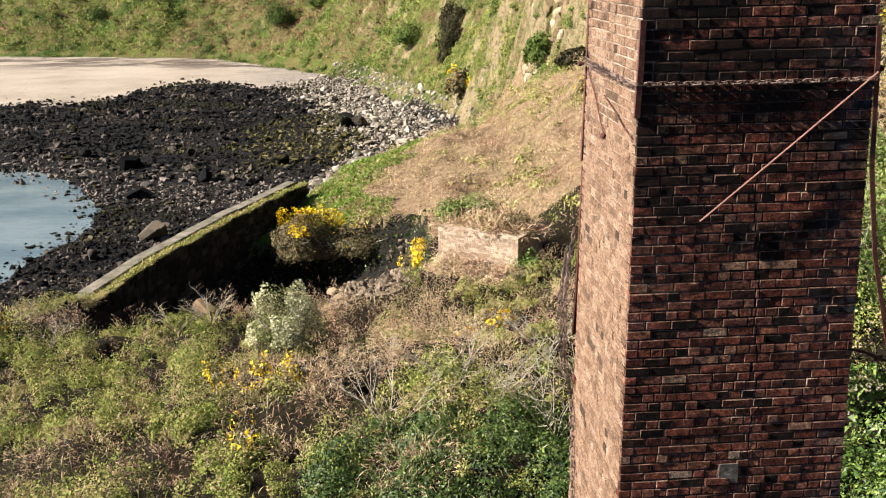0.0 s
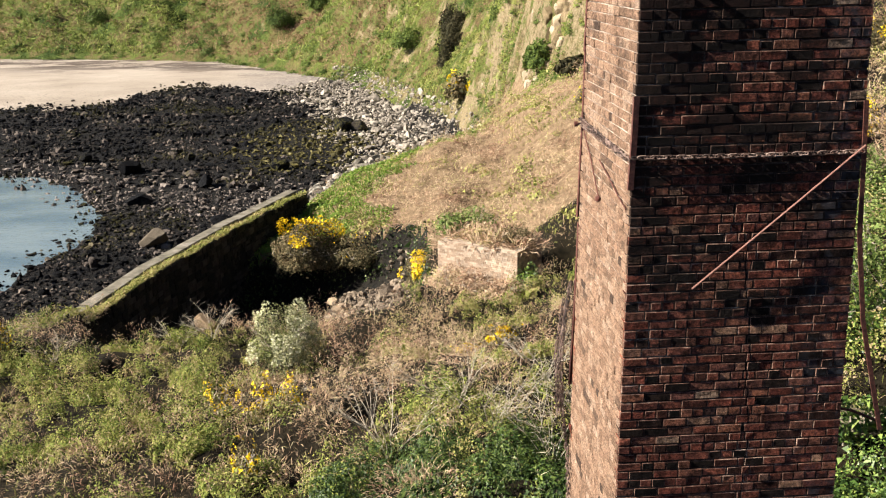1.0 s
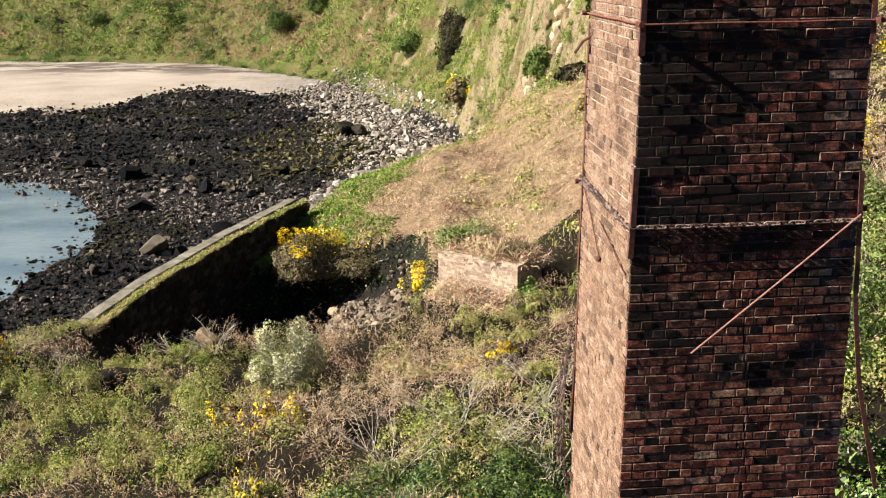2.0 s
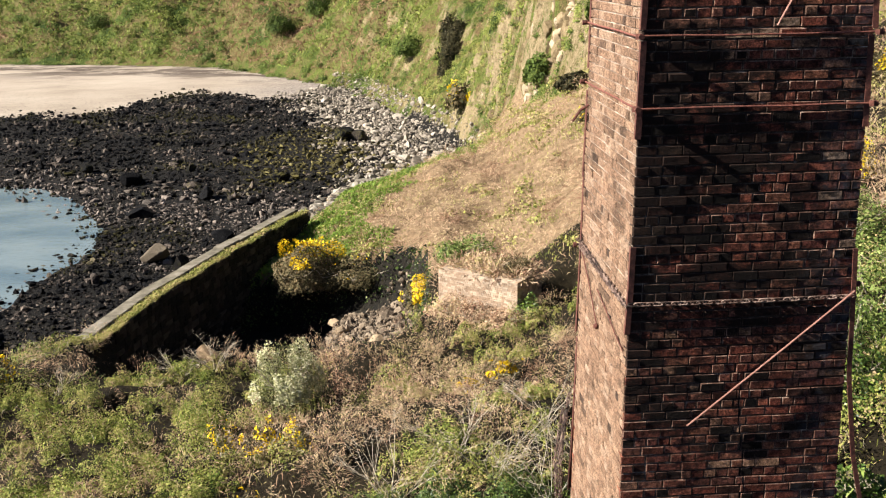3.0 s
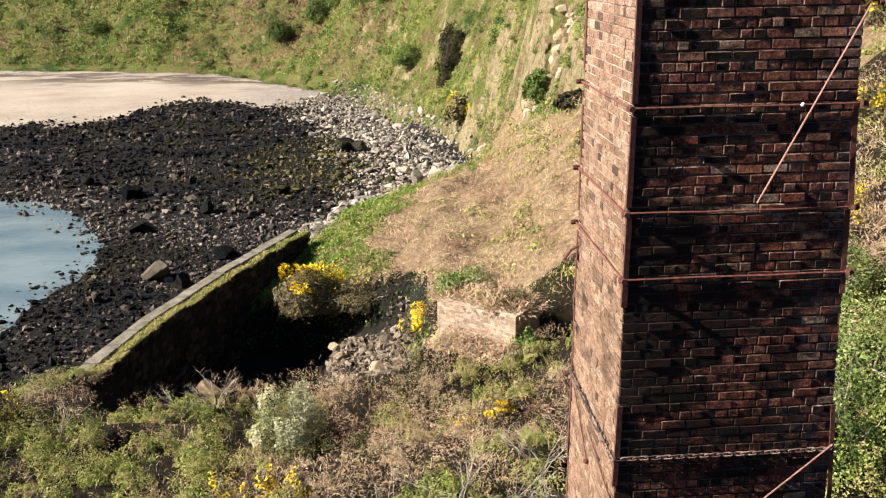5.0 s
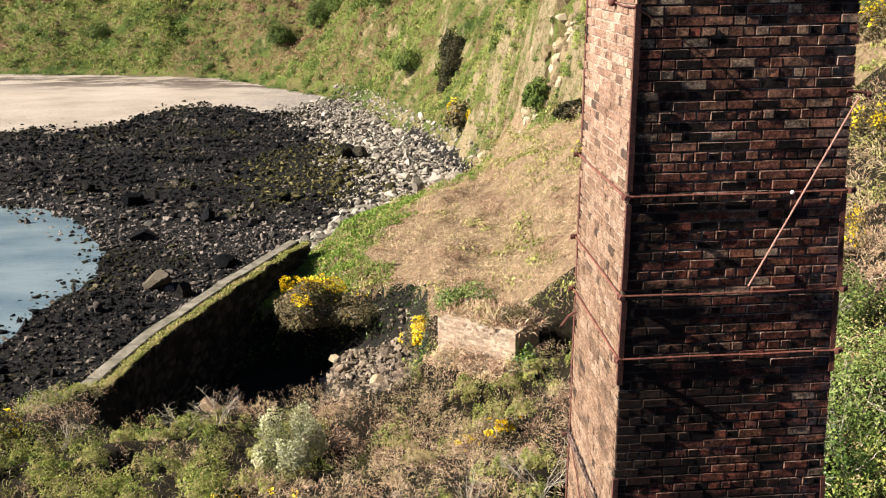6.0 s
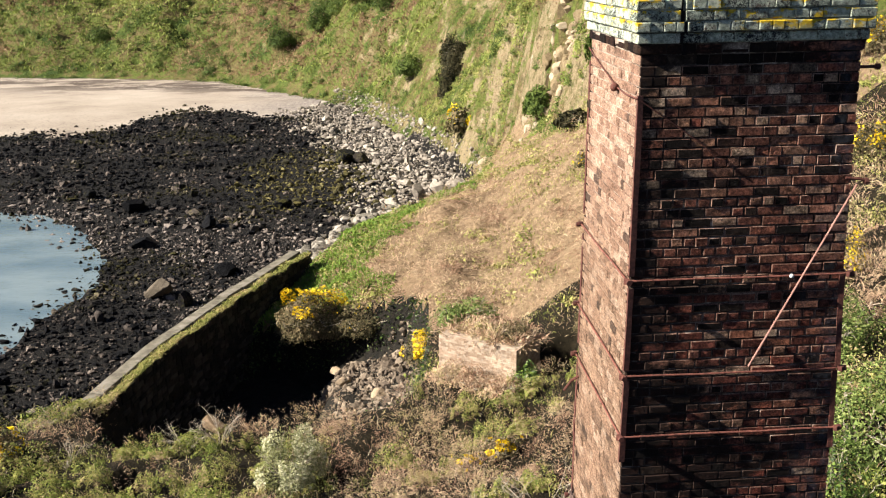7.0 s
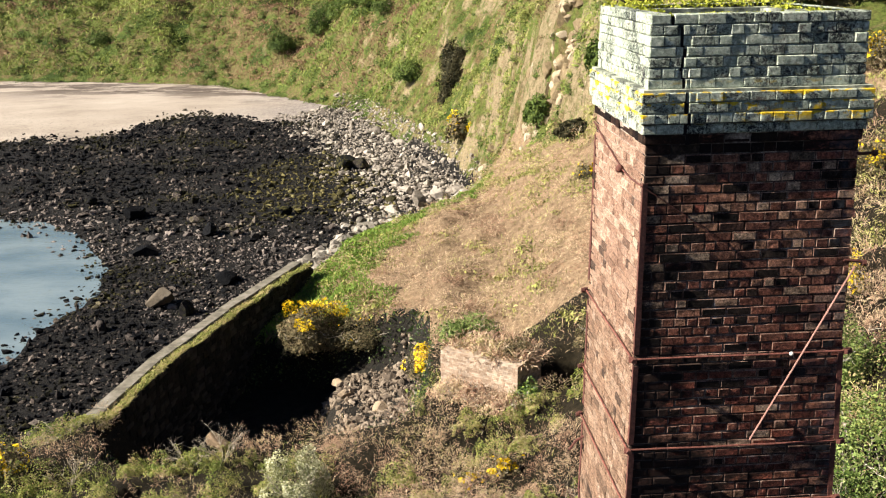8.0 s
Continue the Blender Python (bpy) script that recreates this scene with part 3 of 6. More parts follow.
FRESH = make_leaf("fresh_grass", [(0.25, (0.07, 0.13, 0.02)), (0.5, (0.14, 0.23, 0.03)), (0.8, (0.24, 0.31, 0.06))], 0.7, 0.5, 0.2)


# ---- ground and sea ----
def spaced(knots):
    """Grid lines from (from, to, step, growth) runs."""
    out = [knots[0][0]]
    for a, b, step, grow in knots:
        while out[-1] < b:
            out.append(out[-1] + step)
            step *= grow
    return np.array(out)


def build_ground():
    right = spaced([(-17, 16, 0.32, 1.0), (16, 60, 0.5, 1.06), (60, 1500, 4, 1.25)])
    left = spaced([(17, 60, 0.5, 1.02), (60, 120, 1.6, 1.02), (120, 1500, 4, 1.3)])
    gx = np.concatenate([-left[::-1][:-1], right])
    back = spaced([(-8, 40, 2, 1.15), (40, 1500, 9, 1.4)])
    gy = np.concatenate([-back[::-1][:-1], spaced([(8, 66, 0.32, 1.0), (66, 205, 0.5, 1.006), (205, 300, 2, 1.05), (300, 1800, 10, 1.3)])])
    x, y = np.meshgrid(gx, gy)
    v = np.stack([x, y, ground(x, y)], -1).reshape(-1, 3)
    n, m = x.shape
    i = np.arange(n * m).reshape(n, m)
    f = np.stack([i[:-1, :-1], i[:-1, 1:], i[1:, 1:], i[1:, :-1]], -1).reshape(-1, 4)
    ob = mesh_object("ground", v, f, TURF, smooth_faces=True)
    c = v[f].mean(1)
    low = signed_distance(c[:, 0], c[:, 1], COAST) < np.where(c[:, 1] > 120, -1.7, -0.2)
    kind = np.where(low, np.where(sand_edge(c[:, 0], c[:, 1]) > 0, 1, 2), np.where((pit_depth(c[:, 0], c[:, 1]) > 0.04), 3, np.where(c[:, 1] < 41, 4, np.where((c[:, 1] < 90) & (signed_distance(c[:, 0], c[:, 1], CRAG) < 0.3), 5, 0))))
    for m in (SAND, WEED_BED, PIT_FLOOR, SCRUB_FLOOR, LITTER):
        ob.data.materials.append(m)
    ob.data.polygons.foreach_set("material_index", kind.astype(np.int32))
    tagged(ob, "steep coastal ground of turf, rock, sand and shingle round a small cove", "ground", kind="structure")


def build_sea():
    bm = bmesh.new()
    box(bm, (-1600, 20, -0.6), (-10, 400, 0.0))
    me = bpy.data.meshes.new("water")
    bm.to_mesh(me)
    bm.free()
    me.materials.append(WATER)
    tagged(new("water", me), "calm blue-grey sea lapping into the rocky cove", "sea", kind="structure")


# ---- the brick stack ----
AXIS, STACK_YAW, SETOUT_Z, SETOUT_HALF, BATTER = (2.272, 8.200), 0.069, 12.0, 0.9660, 0.01435
STACK_BASE, SHAFT_TOP, COURSE = 8.0, 21.79, 0.0766


def half(z):
    return SETOUT_HALF - BATTER * (z - SETOUT_Z)


def stack_matrix(turn=0):
    """Frame of one side: x along the face, -y out of it, origin on the axis."""
    return pose(*AXIS, 0, 0, 0, math.degrees(STACK_YAW) + 90 * turn)


def on_side(turn, u, z, out=0.0):
    """A point on a side: 0 front, 1 right, 2 back, 3 left; u along it, out from it."""
    return stack_matrix(turn) @ Vector((u, -half(z) - out, z))


def worn_brick(w, d, h, chamfer, rng=None, rough=0.0):
    """Verts and quads of a brick with worn arrises; its outer face looks along -y."""
    c = chamfer
    front = np.array([(-w / 2 + c, 0, -h / 2 + c), (w / 2 - c, 0, -h / 2 + c), (w / 2 - c, 0, h / 2 - c), (-w / 2 + c, 0, h / 2 - c)])
    rim = np.array([(-w / 2, c, -h / 2), (w / 2, c, -h / 2), (w / 2, c, h / 2), (-w / 2, c, h / 2)])
    v = np.concatenate([front, rim, rim + (0, d - c, 0)])
    if rng is not None:
        v[:8] += rng.normal(0, rough, (8, 3))
    k = np.arange(4)
    n = (k + 1) % 4
    f = np.concatenate([[(0, 1, 2, 3)], np.stack([k, 4 + k, 4 + n, n], -1), np.stack([4 + k, 8 + k, 8 + n, 4 + n], -1)])
    return v, f


PIECES = {}


def piece(name, parent, m, w, d, h, material, variant=0):
    """One stone or brick as an object of its own under its wall; alike pieces share a mesh and are sized by their matrix."""
    key = (name, material.name, variant)
    if key not in PIECES:
        v, f = worn_brick(1.0, 1.0, 1.0, 0.06, np.random.default_rng(50 + variant), 0.022)
        me = bpy.data.meshes.new(name)
        me.from_pydata(v.tolist(), [], f.tolist())
        me.materials.append(material)
        PIECES[key] = me
    ob = new(name, PIECES[key])
    ob.parent = parent
    ob.matrix_local = m @ Matrix.Diagonal((w, d, h, 1))
    return ob


def course_bricks(width, row, rng):
    """(centre, width) of the bricks of one course."""
    pitch = 0.0995 if row % 4 == 2 else 0.203
    n = max(3, round(width / pitch))
    cuts = [-width / 2]
    first = {0: pitch, 1: pitch * 0.52, 2: pitch, 3: pitch * 0.74}[row % 4]
    x = -width / 2 + first
    while x < width / 2 - pitch * 0.45:
        cuts.append(x + rng.normal(0, 0.004))
        if pitch > 0.15 and rng.random() < 0.2:
            cuts.append(x + pitch * 0.5)
        x += pitch
    cuts.append(width / 2)
    return [((a + b) / 2, b - a - 0.0052) for a, b in zip(cuts[:-1], cuts[1:])]


CRACKS = (((12.5, 0.20), (14.1, 0.14), (15.2, 0.13), (15.9, 0.10), (16.6, 0.02), (17.0, -0.16)), ((21.80, -0.50), (22.0, -0.54), (22.3, -0.58), (22.5, -0.55), (22.75, -0.66)))


def crack_at(z):
    for line in CRACKS:
        if line[0][0] < z < line[-1][0]:
            return float(np.interp(z, [p[0] for p in line], [p[1] for p in line])) + 0.045 * (hash2(np.array(int(z * 13.05)), np.array(3), 5) - 0.5)
    return None


def cracked(bricks, turn, z):
    """Splits the brick that a crack runs through."""
    at = crack_at(z) if turn == 0 else None
    if at is None:
        return bricks
    gap = 0.026 if z > 21.7 else 0.006
    out = []
    for u, w in bricks:
        a, b = u - w / 2, u + w / 2
        if a < at + gap / 2 and b > at - gap / 2:
            out += [((p + q) / 2, q - p) for p, q in ((a, at - gap / 2), (at + gap / 2, b)) if q - p > 0.02]
        else:
            out.append((u, w))
    return out


def build_stack():
    stack = thing("brick_chimney", (*AXIS, STACK_BASE), "tall tapering square chimney of sooty red brick with iron straps", "chimney")
    inv = Matrix.Translation(stack.location).inverted()
    rng = np.random.default_rng(4)
    # mortar core, with the flue open at the top
    m = inv @ stack_matrix()

    def cored(name, levels, mat, label):
        bm = bmesh.new()
        rings = [[bm.verts.new(m @ Vector((sx * h, sy * h, z))) for sx, sy in ((-1, -1), (1, -1), (1, 1), (-1, 1))] for z, h in levels]
        for a, b in zip(rings[:-1], rings[1:]):
            for k in range(4):
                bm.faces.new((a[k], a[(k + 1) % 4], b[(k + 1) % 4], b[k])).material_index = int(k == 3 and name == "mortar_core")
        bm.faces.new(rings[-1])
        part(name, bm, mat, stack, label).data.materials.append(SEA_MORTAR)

    cored("mortar_core", [(STACK_BASE, half(STACK_BASE) - 0.011), (SHAFT_TOP, half(SHAFT_TOP) - 0.011), (SHAFT_TOP, 0.83), (21.95, 0.85), (21.95, 0.5)], MORTAR, "grey-brown lime mortar")
    cored("cap_core", [(21.952, 0.60), (21.952, 0.868), (22.205, 0.868), (22.205, 0.811), (22.712, 0.803), (22.712, 0.50), (20.5, 0.50)], CAP_MORTAR, "lichened mortar of the cap")
    # Dark strips behind the gaps stand for the depth shade of the cracks.
    for z, depth in [(12.6 + COURSE * k, half(12.6 + COURSE * k) - 0.0115) for k in range(58)] + [(21.83 + 0.078 * k, (0.84, 0.86, 0.872, 0.872, 0.872, 0.815, 0.814, 0.813, 0.812, 0.811, 0.81, 0.809)[k]) for k in range(12)]:
        at = crack_at(z)
        if at is not None:
            bm = bmesh.new()
            wide = 0.014 if z > 21.7 else 0.006
            box(bm, (at - wide, -depth - 0.002, z - 0.041), (at + wide, -depth + 0.02, z + 0.041), m)
            part("crack_shade", bm, CRACK_SHADE, stack)
    shapes = {}

    def single(kind, w, h, where, turn):
        key = (kind, int(rng.integers(6)))
        if key not in shapes:
            v, f = worn_brick(*((0.194, 0.1, 0.066) if kind == "stretcher" else (0.091, 0.1, 0.066)), 0.005 + 0.001 * key[1], np.random.default_rng(1 + len(shapes)), 0.0008)
            me = bpy.data.meshes.new("brick")
            me.from_pydata(v.tolist(), [], f.tolist())
            me.materials.append(BRICK_ONE)
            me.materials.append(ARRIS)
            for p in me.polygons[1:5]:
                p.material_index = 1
            shapes[key] = me
        ob = new("brick", shapes[key])
        ob.parent = stack
        ob.matrix_local = inv @ stack_matrix(turn) @ Matrix.Translation(where) @ Matrix.Diagonal((w / (0.194 if kind == "stretcher" else 0.091), 1, h / 0.066, 1))

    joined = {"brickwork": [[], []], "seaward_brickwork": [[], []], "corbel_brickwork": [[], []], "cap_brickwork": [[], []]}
    counts = {key: 0 for key in joined}
    singles = 0

    def lay(key, v, f, m):
        R = np.array(m)
        joined[key][0].append(v @ R[:3, :3].T + R[:3, 3])
        joined[key][1].append(f + counts[key])
        counts[key] += len(v)

    rows = int((SHAFT_TOP - STACK_BASE) / COURSE)
    for r in range(rows):
        z = SHAFT_TOP - (r + 0.5) * COURSE
        hz = half(z)
        for turn in range(4):
            m = inv @ stack_matrix(turn)
            width = 2 * hz if turn % 2 == 0 else 2 * hz - 0.022
            for u, w in cracked(course_bricks(width, r + (turn % 2) * 2, rng), turn, z):
                out = max(-0.003, rng.normal(0, 0.0022)) + (0.007 if rng.random() < 0.03 else 0)
                h = COURSE - 0.0078
                if turn == 0 and 18.9 < z < 20.75 and singles < 296:
                    singles += 1
                    single("stretcher" if w > 0.14 else "header", w, h, (u, -hz - out, z), turn)
                    continue
                if rng.random() < 0.006:
                    out -= 0.006
                v, f = worn_brick(w - rng.uniform(0, 0.003), 0.1, h - rng.uniform(0, 0.003), rng.uniform(0.003, 0.0075), rng, 0.0008)
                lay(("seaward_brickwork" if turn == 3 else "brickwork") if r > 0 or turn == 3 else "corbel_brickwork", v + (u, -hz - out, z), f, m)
    # corbelled cap
    cap = [(21.832, 0.842), (21.910, 0.861)] + [(21.992 + 0.0785 * k, 0.884) for k in range(3)] + [(22.242 + 0.0775 * k, 0.826 - 0.001 * k) for k in range(7)]
    for r, (z, h) in enumerate(cap):
        for turn in range(4):
            m = inv @ stack_matrix(turn)
            width = 2 * h if turn % 2 == 0 else 2 * h - 0.03
            for u, w in cracked(course_bricks(width, r, rng), turn, z):
                v, f = worn_brick(w + 0.003, 0.13, 0.0705, rng.uniform(0.004, 0.009), rng, 0.0006)
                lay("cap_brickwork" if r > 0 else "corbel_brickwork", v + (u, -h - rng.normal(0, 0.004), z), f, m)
    for key, mat, label in (("brickwork", BRICK, "sooty red and black bricks with worn arrises paled as highlights"), ("seaward_brickwork", SEA_BRICK, "pinkish tan bricks of the seaward side, cleaner and lightened for the sun"), ("corbel_brickwork", BLUE_BRICK, "black corbel bricks under the cap, darkened further for its shadow"), ("cap_brickwork", LICHEN, "projecting cap bricks crusted with grey and yellow lichen")):
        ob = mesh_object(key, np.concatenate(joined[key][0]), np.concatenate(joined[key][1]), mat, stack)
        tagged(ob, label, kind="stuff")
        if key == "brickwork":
            # Chamfer faces take the paler tone that paints their highlights.
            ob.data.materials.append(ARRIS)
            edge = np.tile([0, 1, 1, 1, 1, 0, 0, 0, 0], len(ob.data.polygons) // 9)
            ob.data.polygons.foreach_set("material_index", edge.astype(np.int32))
    return stack, inv


# ---- rocks ----
def ico(level):
    bm = bmesh.new()
    bmesh.ops.create_icosphere(bm, subdivisions=level, radius=1)
    v = np.array([x.co[:] for x in bm.verts])
    f = np.array([[x.index for x in p.verts] for p in bm.faces])
    bm.free()
    return v, f


def rocks(name, at, size, material, seed, level=1, sink=0.35, flat=0.65):
    rng = np.random.default_rng(seed)
    bv, bf = ico(level)
    n = len(at)
    s = size[:, None] * rng.uniform(0.5, 1.35, (n, 3)) * (1, 1, flat)
    a = rng.uniform(0, math.tau, n)
    bumpy = 1 + rng.normal(0, {1: 0.26, 2: 0.13}.get(level, 0.05), (n, len(bv), 1))
    v = bv[None] * bumpy
    for _ in range(4 if level == 1 else 8):  # knock facets off
        d = rng.normal(size=(n, 3))
        d /= np.linalg.norm(d, axis=1)[:, None]
        k = np.einsum("nvi,ni->nv", v, d)
        v = v - (np.maximum(k - 0.6, 0))[..., None] * d[:, None]
    v = v * s[:, None]
    c, q = np.cos(a)[:, None], np.sin(a)[:, None]
    v = np.stack([v[..., 0] * c - v[..., 1] * q, v[..., 0] * q + v[..., 1] * c, v[..., 2]], -1)
    v = v + (at + np.stack([0 * size, 0 * size, size * flat * (1 - 2 * sink)], -1))[:, None]
    f = (bf[None] + (np.arange(n) * len(bv))[:, None, None]).reshape(-1, 3)
    return mesh_object(name, v.reshape(-1, 3), f, material)


def scatter(n, x0, x1, y0, y1, seed, keep):
    """Random places on the ground; keep(x, y, r) tells which stay, r random in 0..1."""
    rng = np.random.default_rng(seed)
    x, y = rng.uniform(x0, x1, n), rng.uniform(y0, y1, n)
    k = keep(x, y, rng.random(n))
    x, y = x[k], y[k]
    return np.stack([x, y, ground(x, y)], -1)


def inland(x, y):
    return signed_distance(x, y, COAST)


def seaward(x, y):
    return -signed_distance(x, y, WATERLINE)


def sand_edge(x, y):
    """Positive on the sand, negative on the rocks."""
    line = np.interp(x, [-120, -59, -50, -44, -41, -36, -28, -22, -18, -15, -12, 5], [104, 131, 130, 134, 144, 147, 142, 138, 144, 149, 151, 166])
    return y - line + 8 * (fnoise(x / 6, y / 6, 41) - 0.5)


def build_shore():
    def weedy(x, y, r):
        return (inland(x, y) < 0.3) & (seaward(x, y) > -4) & (sand_edge(x, y) < 2 + 5 * (r < 0.06)) & (r < np.where(seaward(x, y) < 0, 0.30, 1))

    def pale(x, y):
        return smooth(17, 3.5, -inland(x, y) + 7 * (fnoise(x / 4, y / 4, 3) - 0.5)) * smooth(70, 92, y)

    def washed(x, y):
        """Where the stones lie bare of weed: a belt above the waterline, and patches below the wall."""
        d = np.abs(signed_distance(x, y, [(-38, 91), (-29, 82), (-18, 80), (-12, 72), (-13, 60)]))
        return smooth(9, 3, d + 9 * (fnoise(x / 4, y / 4, 13) - 0.5))

    def olive(x, y):
        return smooth(15, 5, np.hypot(x + 11, (y - 102) * 0.7) + 8 * (fnoise(x / 3, y / 3, 14) - 0.5))

    rng = np.random.default_rng(8)
    near = scatter(40000, -45, 2, 32, 82, 61, lambda x, y, r: weedy(x, y, r) & (r < 0.85) & (pale(x, y) < 0.5))
    far = scatter(29000, -75, 3, 82, 162, 62, lambda x, y, r: weedy(x, y, r) & (pale(x, y) < 0.15 + 0.8 * r))
    at = np.concatenate([near, far])
    size = np.concatenate([np.clip(rng.lognormal(-2.5, 0.6, len(near)), 0.045, 0.4), np.clip(rng.lognormal(-1.95, 0.5, len(far)), 0.08, 0.55)])
    pick = rng.random(len(at))
    bare = washed(at[:, 0], at[:, 1]) > 0.42 + 0.7 * pick
    green_weed = ~bare & (olive(at[:, 0], at[:, 1]) > 0.2 + 0.8 * pick)
    for k, mat, seed, label in ((~bare & ~green_weed, WEED_ROCK, 9, "black seaweed-covered rocks of the foreshore"), (bare, BARE_ROCK, 10, "bare grey and pinkish stones above the waterline"), (green_weed, OLIVE_ROCK, 13, "stones hung with olive and yellow weed")):
        tagged(rocks("shore_rocks", at[k], size[k], mat, seed, flat=0.8), label, "rocks", kind="stuff")
    light = scatter(34000, -24, 6, 72, 160, 63, lambda x, y, r: (inland(x, y) < 0.6) & (pale(x, y) > 0.12 + 0.8 * r) & (sand_edge(x, y) < 8))
    size = np.clip(rng.lognormal(-2.1, 0.55, len(light)), 0.07, 0.7)
    tagged(rocks("storm_stones", light, size, PALE_ROCK, 11, flat=0.8), "pale sun-bleached boulders piled under the cliff", "rocks", kind="stuff")
    pit = scatter(3600, -6.2, -0.6, 38.5, 48.2, 64, lambda x, y, r: (pit_depth(x, y) > 0.5) & (y < 46.6) & (x > -4.6 - 2.2 * (y > 44) + 1.5 * (r - 0.5)))
    size = np.clip(rng.lognormal(-2.55, 0.55, len(pit)), 0.04, 0.3)
    tagged(rocks("rubble", pit, size, RUBBLE, 12, level=1, flat=0.85), "pale broken stones lying on the floor of the hollow", "rubble", kind="stuff")


# ---- harbour wall and ruin ----
def build_quay():
    quay = thing("harbour_wall", (-11.5, 46, 0), "old stone harbour wall with a concrete coping, grass growing along it", "wall")
    outer = [Vector((-14.9, 33.6)), Vector((-14.2, 36.6)), Vector((-13.4, 41.6)), Vector((-11.6, 48.3)), Vector((-8.95, 56.6))]
    rng = np.random.default_rng(3)
    core = bmesh.new()
    o = Vector((11.5, -46, 0))
    def cross(i):
        w = (outer[min(i + 1, 4)] - outer[max(i - 1, 0)]).normalized()
        return Vector((w.y, -w.x))
    ring = []
    for i, p in enumerate(outer):
        n = cross(i)
        ring.append([core.verts.new(Vector((*q, z)) + o) for q, z in ((p, 5.85), (p + n * 1.0, 5.85), (p + n * 1.25, 0.2), (p - n * 0.35, 0.2))])
    for a, b in zip(ring[:-1], ring[1:]):
        for k in range(4):
            core.faces.new((a[k], b[k], b[(k + 1) % 4], a[(k + 1) % 4]))
    core.faces.new(ring[0])
    core.faces.new(ring[-1][::-1])
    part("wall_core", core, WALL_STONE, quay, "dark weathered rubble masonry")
    # coping slabs
    for i in range(4):
        a, b = outer[i], outer[i + 1]
        steps = max(2, int((b - a).length / 1.6))
        for k in range(steps):
            p, q = a.lerp(b, k / steps + 0.004), a.lerp(b, (k + 1) / steps - 0.004)
            w = (q - p).normalized()
            n = Vector((w.y, -w.x))
            bm = bmesh.new()
            jz = rng.normal(0, 0.012)
            vs = [bm.verts.new(Vector((*c, z + jz)) + o) for z in (5.85, 6.03) for c in (p - n * 0.08, q - n * 0.08, q + n * 0.55, p + n * 0.55)]
            for f in ((3, 2, 1, 0), (4, 5, 6, 7), (0, 1, 5, 4), (1, 2, 6, 5), (2, 3, 7, 6), (3, 0, 4, 7)):
                bm.faces.new([vs[j] for j in f])
            bmesh.ops.bevel(bm, geom=[e for e in bm.edges], offset=0.03, segments=1, affect="EDGES")
            part("coping_slab", bm, CONCRETE, quay)
    g = np.random.default_rng(21)
    n = 6500
    k, t = g.integers(0, 4, n), g.random(n)
    P = np.array([[*p] for p in outer])
    base = P[k] + (P[k + 1] - P[k]) * t[:, None]
    way = P[k + 1] - P[k]
    way /= np.linalg.norm(way, axis=1)[:, None]
    base = base + np.stack([way[:, 1], -way[:, 0]], -1) * (0.45 + 0.5 * fnoise(base[:, 1] * 0.7, base[:, 0], 4) + g.random(n) * 0.4)[:, None]
    at = np.stack([base[:, 0] + o.x, base[:, 1] + o.y, np.full(n, 5.9) + 0.05 * g.random(n)], -1)
    ob = fronds("grass_fringe", at, 0.22, 0.03, 0.8, GRASS, 22, 0.8)
    ob.parent = quay
    tagged(ob, "green and straw grass rooted along the wall top")
    # face stones, inner and outer
    V, F, c = [], [], 0
    singles = 0
    for i in range(4):
        a, b = outer[i], outer[i + 1]
        w = (b - a).normalized()
        n = Vector((w.y, -w.x))
        length = (b - a).length
        for side in (0, 1):
            z = 1.6
            while z < 5.8:
                h = rng.uniform(0.18, 0.36)
                u = 0.0
                while u < length:
                    l = rng.uniform(0.25, 0.7)
                    p = a + w * (u + l / 2)
                    t = (5.85 - z - h / 2) / 5.65
                    off = p + n * (1.0 + 0.25 * t) if side else p - n * 0.35 * t
                    out = n if side else -n
                    along = Vector((-out.y, out.x))
                    proud = 0.03 + rng.uniform(0, 0.05)
                    if side and z > 3.2 and singles < 300:
                        singles += 1
                        at = off + out * proud + o.xy
                        piece("stone", quay, Matrix(((along.x, -out.x, 0, at.x), (along.y, -out.y, 0, at.y), (0, 0, 1, z + h / 2), (0, 0, 0, 1))), l - 0.03, 0.2, h - 0.03, WALL_STONE, singles % 5)
                        u += l
                        continue
                    v, f = worn_brick(l - 0.03, 0.2, h - 0.03, 0.04, rng, 0.02)
                    v = v - (0, proud, 0)
                    M = np.array([[along.x, -out.x, 0], [along.y, -out.y, 0], [0, 0, 1]])
                    V.append(v @ M.T + (off.x + o.x, off.y + o.y, z + h / 2))
                    F.append(f + c)
                    c += len(v)
                    u += l
                z += h
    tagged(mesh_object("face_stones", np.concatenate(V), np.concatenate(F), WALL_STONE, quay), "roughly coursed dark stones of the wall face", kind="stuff")


